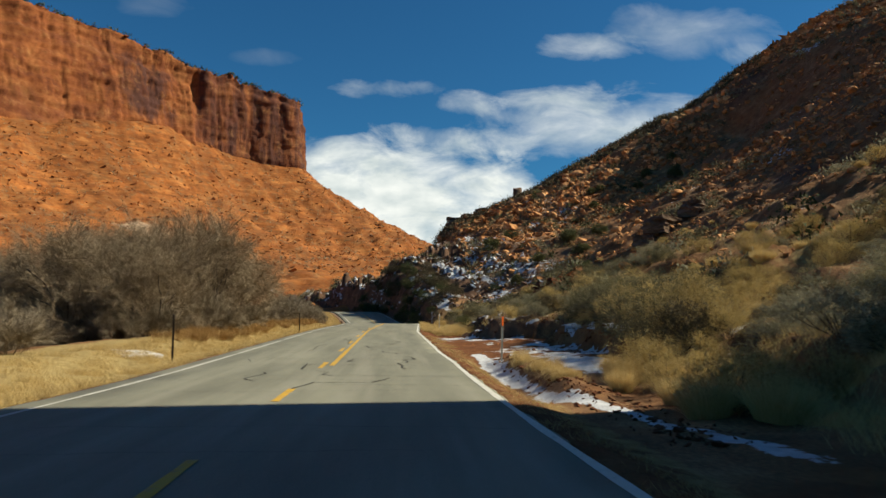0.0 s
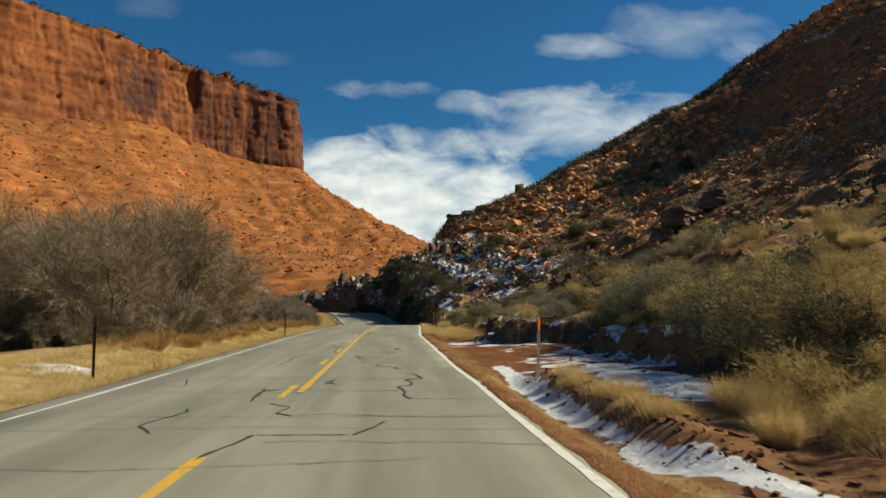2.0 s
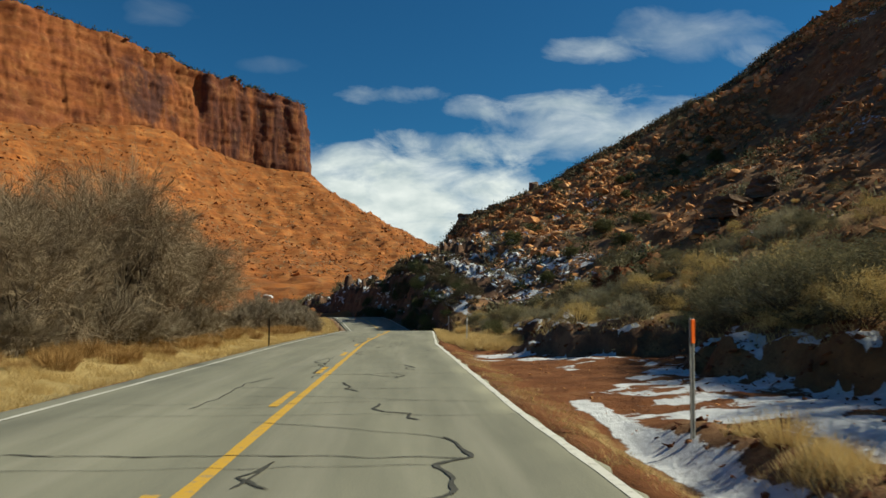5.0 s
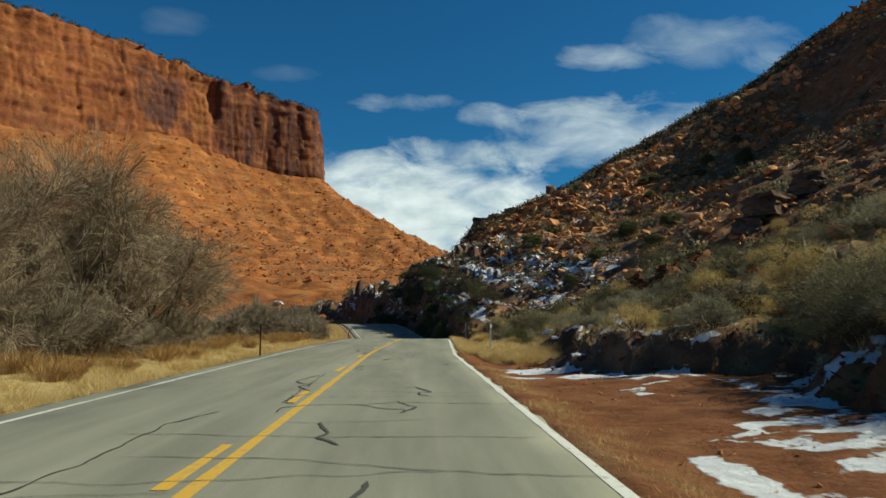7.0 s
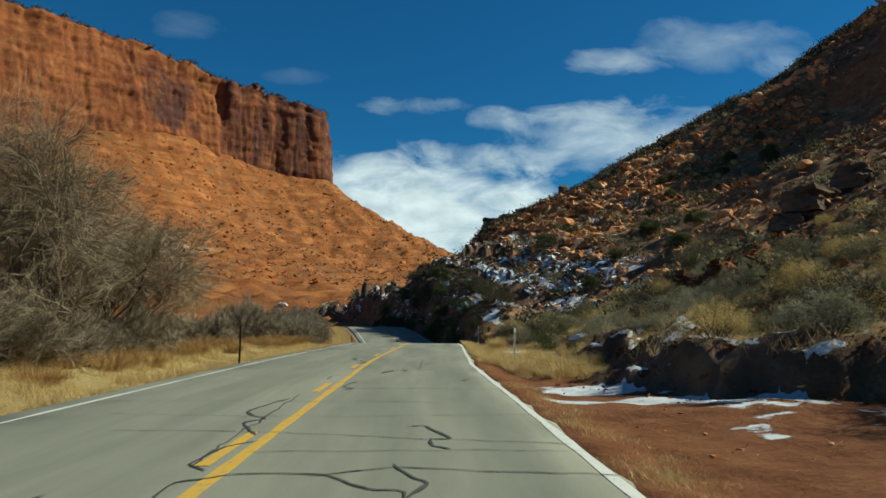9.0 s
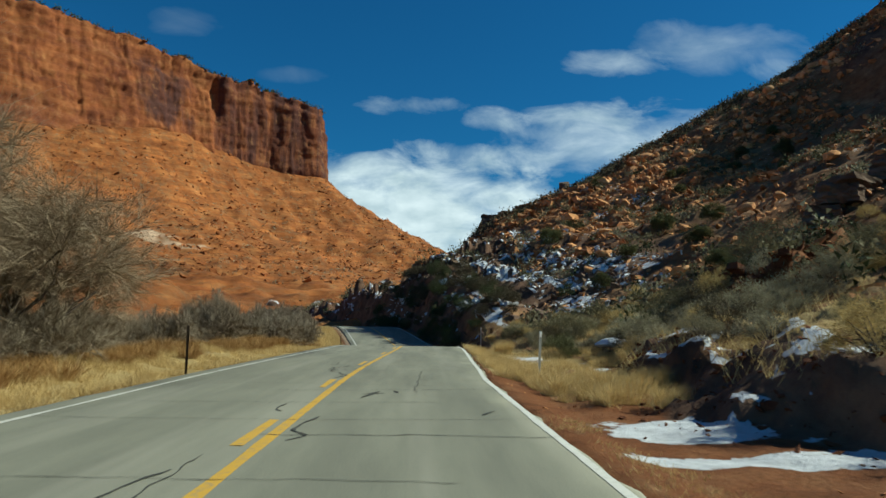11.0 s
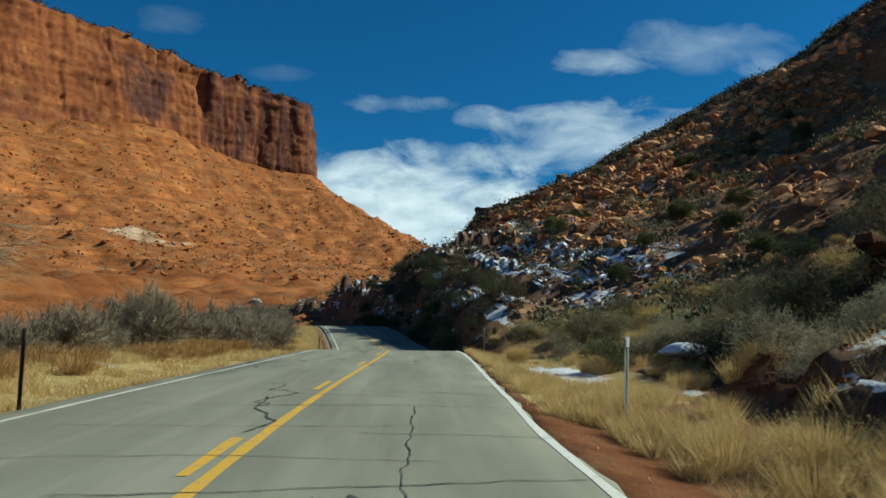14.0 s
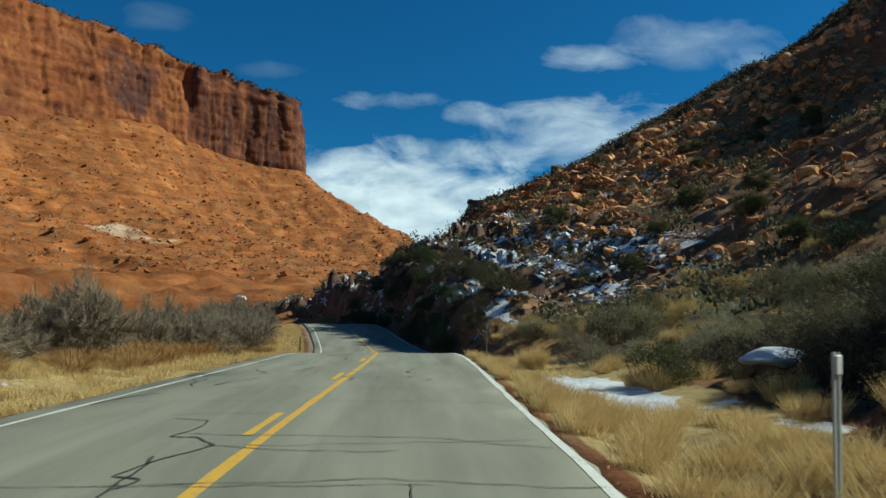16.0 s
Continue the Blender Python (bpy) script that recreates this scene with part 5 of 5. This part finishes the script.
grass_field("mound_grass", gx, gy, 0.26, STRAW, rng, "golden dry grass on a low mound of earth", 0.6, 0.003)
gx, gy = clumped(rng, 11000, 2.05, 2.75, -6, 34, 60, 0.14)
grass_field("shoulder_grass", gx, gy, 0.10, STRAW, rng, "short trampled dry grass on the gravel shoulder", 0.9, 0.003)
gy = rng.uniform(-2, 80, 36000)
gu = 1.0 + 16 * rng.random(len(gy)) ** 1.5
grass_field("bank_grass", bank_foot(gy) + gu, gy, 0.34, STRAW, rng, "thin dry grass between the shrubs of the bank", 0.6, 0.0035)
gx, gy = clumped(rng, 14000, 5.6, 7.6, -3, 10.0, 120, 0.22)
grass_field("bank_grass", gx, gy, 0.36, STRAW, rng, "tall dry grass at the foot of the bank", 0.6, 0.0035)

# stones of the hillside
n = 9000
sy, su = rng.uniform(20, 90, n), 3 + 60 * rng.random(n)
sx = bank_foot(sy) + su
rubble("hillside_rubble", sx, sy, land(sx, sy), 0.05 + 0.42 * rng.random(n) ** 4, BOULDER, 93, "broken brown rocks among the shrubs of the slope")
# stones of the hill foot, coloured dark to hold the shade there
n = 3600
sy, su = rng.uniform(78, 186, n), 0.5 + 16 * rng.random(n)
sx = bank_foot(sy) + su
rubble("foot_rocks", sx, sy, land(sx, sy), 0.12 + 0.75 * rng.random(n) ** 3, DARKROCK, 94, "broken rocks at the steep foot of the hill, coloured dark for its shade")
protos = [stone_mesh(k, BOULDER, f) for k, f in ((1, .7), (2, .8), (3, .6), (4, .75), (5, .9))]
for i in range(230):
    y = rng.uniform(34, 186)
    u = 3 + 60 * rng.random()
    x = max(float(bank_foot(y)) + u, 13.0 if y > 92 else 0.0)
    s = 0.25 + 0.85 * rng.random() ** 3
    if y < 60 and s > 0.5:
        s = 0.5
    ob = tagged(new("boulder", protos[i % 5]), "weathered orange sandstone boulder on the rocky slope", "boulder", "boulders on the hillside")
    ob.matrix_basis = pose(x, y, float(land(x, y)) + 0.15 * s, rng.uniform(-25, 25), rng.uniform(-25, 25), rng.uniform(0, 360)) @ Matrix.Diagonal((s * rng.uniform(.8, 1.4), s, s * rng.uniform(.7, 1.2), 1))
n = 46000
sy, su = rng.uniform(44, 192, n), 4 + 112 * rng.random(n)
sx = bank_foot(sy) + su
size = np.minimum(0.09 + 1.05 * rng.random(n) ** 5 + 0.0013 * sy, 0.22 + 0.011 * np.clip(sy - 44, 0, 200))
band = fbm(sx / 13 + sy / 60, sy / 17, 121, 4, 0.6) + 0.10 * smooth(20, 60, su)
keep = (band + rng.uniform(-0.12, 0.12, n) > np.where(rng.random(n) < 0.2, -0.3, 0.10)) & ((sx > 11) | (sy < 92))
sx, sy, size = sx[keep], sy[keep], size[keep]
rubble("hillside_rubble", sx, sy, land(sx, sy), size, BOULDER, 91, "broken orange and brown sandstone blocks strewn over the hillside")
n = 30000
sx, sy = rng.uniform(-330, 130, n), rng.uniform(120, 760, n)
d = foot_distance(sx, sy)
keep = (d > 4) & (d < 330)
sx, sy, d = sx[keep], sy[keep], d[keep]
rubble("talus_boulders", sx, sy, talus(sx, sy), 0.3 + 1.9 * rng.random(len(sx)) ** 4, SCREE, 95, "orange-red boulders scattered over the talus slope")

# low brush and tufts round the snowy boulder
low = [tussock(k, 0.5, 0.45, STRAW, 420, "low golden dry tuft beside the road", "dry_tuft", "dry tufts beside the road") for k in (65, 66)]
scatter(low, [(rng.uniform(5.6, 7.4), rng.uniform(43.5, 60)) for _ in range(22)] + [(4.0, 14.8), (4.1, 11.2), (3.9, 36.4), (4.4, 37.2), (3.5, 37.4), (4.7, 36.3), (4.1, 38.2), (5.0, 38.0), (3.3, 38.6)] + [(rng.uniform(8.2, 9.6), rng.uniform(44, 54)) for _ in range(12)], rng, 0.5, 1.2)

# clods and stones of the cut bank and the turnout
n = 3600
cy = rng.uniform(6, 54, n)
cx = bank_foot(cy) + rng.normal(size=n) * 0.75 + 0.7
rubble("bank_clods", cx, cy, land(cx, cy), 0.02 + 0.12 * rng.random(n) ** 4, CLOD, 97, "dark red clods and stones along the cut bank")
n = 900
th, rr = rng.uniform(0, 2 * np.pi, n), np.sqrt(rng.random(n))
cx, cy = 11.9 + 3.0 * rr * np.cos(th), 47.4 + 2.3 * rr * np.sin(th)
rubble("mound_clods", cx, cy, land(cx, cy), 0.05 + 0.30 * rng.random(n) ** 3, CLOD, 96, "dark red clods and stones on the earth mound")
n = 520
cx, cy = 4.0 + rng.normal(size=n) * 0.3, rng.uniform(1, 17, n)
rubble("mound_clods", cx, cy, land(cx, cy), 0.02 + 0.09 * rng.random(n) ** 2, CLOD, 99, "dark clods and small stones along the low mound")
# old snow caught between the rocks at the foot of the hill
n = 2600
cy, cu = rng.uniform(78, 152, n), 0.6 + 19 * rng.random(n) ** 1.2
cx = bank_foot(cy) + cu
cz = land(cx, cy)
keep = fbm((cx - 0.6 * cy) / 7, (cz + 0.22 * cx) / 1.6, 131, 3, 0.6) > 0.05
cx, cy, cz = cx[keep], cy[keep], cz[keep]
rubble("snow_patches", cx, cy, cz + 0.08, 0.14 + 0.42 * rng.random(len(cx)) ** 2, SNOW, 101, "small patches of old snow between dark rocks", "snow")
n = 700
cx, cy = rng.uniform(2.0, 8.5, n), rng.uniform(5, 46, n)
rubble("loose_stones", cx, cy, land(cx, cy), 0.012 + 0.05 * rng.random(n) ** 3, BOULDER, 98, "loose stones on the dirt beside the road")

n = 2600
tx, ty = rng.uniform(-330, 60, n), rng.uniform(150, 740, n)
keep = (foot_distance(tx, ty) > 10) & (foot_distance(tx, ty) < 320)
tx, ty = tx[keep], ty[keep]
c = np.repeat(np.stack([tx, ty, talus(tx, ty) + 0.4], 1), 16, 0) + rng.normal(size=(len(tx) * 16, 3)) * np.array([0.7, 0.7, 0.4])
v, f = flakes(c, 0.36, rng, 0.3)
tagged(new("talus_scrub", mesh_of("talus_scrub", v, f, SAGE)), "sparse grey-green scrub dotted over the talus", "scrub", kind="stuff")

# broken orange blocks along the sunlit rib
for i in range(150):
    k = rng.random()
    x, y = 36 + 40 * k + rng.normal() * 3.0, 141 + 5 * k + rng.normal() * 4.5
    s = 0.35 + 1.0 * rng.random() ** 2.5
    ob = tagged(new("boulder", protos[i % 5]), "large orange sandstone block on a sunlit rocky rib", "boulder", "blocks of the rocky rib")
    ob.matrix_basis = pose(x, y, float(land(x, y)) + 0.2 * s, rng.uniform(-25, 25), rng.uniform(-25, 25), rng.uniform(0, 360)) @ Matrix.Diagonal((s * rng.uniform(.8, 1.5), s, s * rng.uniform(.7, 1.3), 1))
# blocks that stand out on the lower slope
for i, (x, y, s) in enumerate(((20.6, 77.6, 1.1), (19.6, 77.2, 0.7), (18.2, 76.5, 0.55), (19.1, 72.9, 0.95), (18.2, 73.4, 0.6), (15.3, 80.2, 0.95), (15.9, 73.9, 0.6), (19.1, 94.1, 1.2), (19.9, 94.6, 0.9), (22.3, 104.0, 0.9),
                              (41.5, 100.5, 0.9), (43.2, 100.9, 0.6), (27.0, 104.0, 1.1), (34.5, 110.0, 1.3), (33.0, 86.0, 0.9), (25.5, 79.0, 0.8), (16.8, 92.0, 0.9), (12.5, 83.0, 0.6))):
    ob = tagged(new("boulder", protos[i % 5]), "tan sandstone block among shrubs of the slope", "boulder", "blocks on the lower slope")
    ob.matrix_basis = pose(x, y, float(land(x, y)) + 0.2 * s, 9 * (i % 3) - 9, 7 * (i % 4) - 10, 53 * i) @ Matrix.Diagonal((s * 0.85, s * 0.7, s * 0.65, 1))
hill_junipers = [leafy_shrub(k, 1.45, 2.2, JUNIPER, 0.11, 5200, "broad dark green juniper on the rocky hillside", "juniper", "junipers", 46, 0.8) for k in (171, 172, 173)]
scatter(hill_junipers, [(16.2, 108.0), (16.3, 85.1), (26.7, 98.7), (31.0, 143.0), (39.5, 131.0), (41.6, 131.5), (25.0, 84.0), (37.2, 121.0), (29.8, 93.0), (47.5, 126.0), (51.0, 131.0), (54.0, 124.0), (20.5, 91.0), (57.0, 133.0), (22.6, 75.0), (48.0, 112.0)], rng, 0.5, 0.95)

# dark crags on the ridge and halfway up the slope, there dark for shade
for k, (x, y, dz, a, b, c) in enumerate(((17.4, 179, 0.0, 3.2, 3.0, 1.9), (21.0, 182, 0.2, 2.8, 2.4, 1.5), (25.5, 184, 0.2, 3.0, 2.2, 1.3), (32.4, 73.4, 0.0, 2.6, 1.5, 1.0), (36.6, 74.6, 0.1, 2.2, 1.4, 1.0), (29.4, 72.6, 0.0, 1.5, 1.2, 0.7))):
    ob = tagged(new("crag", crag_mesh(211 + k, DARKROCK)), "dark blocky crag standing out of the hillside", "crag", "crags on the hill")
    ob.matrix_basis = pose(x, y, float(land(x, y)) + dz, 0, 4, 12 * k - 10) @ Matrix.Diagonal((a, b, c, 1))

# single stones that stand out
for x, y, dz, sx1, sy1, sz1, label in ((35.0, 190.5, 2.7, 2.0, 1.8, 4.9, "dark upright boulder standing on the ridge"), (45.5, 105.5, 0.2, 1.0, 0.8, 0.9, "pale sandstone boulder on the hillside")):
    ob = tagged(new("boulder", stone_mesh(int(x * 7), DARKROCK if "dark" in label else BOULDER, 0.8, 3, 0.10)), label, "boulder", "boulders on the hillside")
    ob.matrix_basis = pose(x, y, float(land(x, y)) + dz, 6, -8, x * 37) @ Matrix.Diagonal((sx1, sy1, sz1, 1))
block = tagged(new("snowy_boulder"), "low dark boulder with a smooth cap of snow", "boulder")
link_part("rock", stone_mesh(301, DARKROCK, 0.42, 3), block)
cap = link_part("snow_cap", stone_mesh(305, SNOW, 0.30, 3), block, "rounded cap of old white snow")
cap.matrix_basis = pose(0, 0, 0.17, 0, 0, 60) @ Matrix.Diagonal((0.93, 0.9, 1, 1))
block.matrix_basis = pose(7.7, 50.7, float(land(7.7, 50.7)) + 0.16, 0, 0, 20) @ Matrix.Diagonal((0.85, 0.7, 0.75, 1))
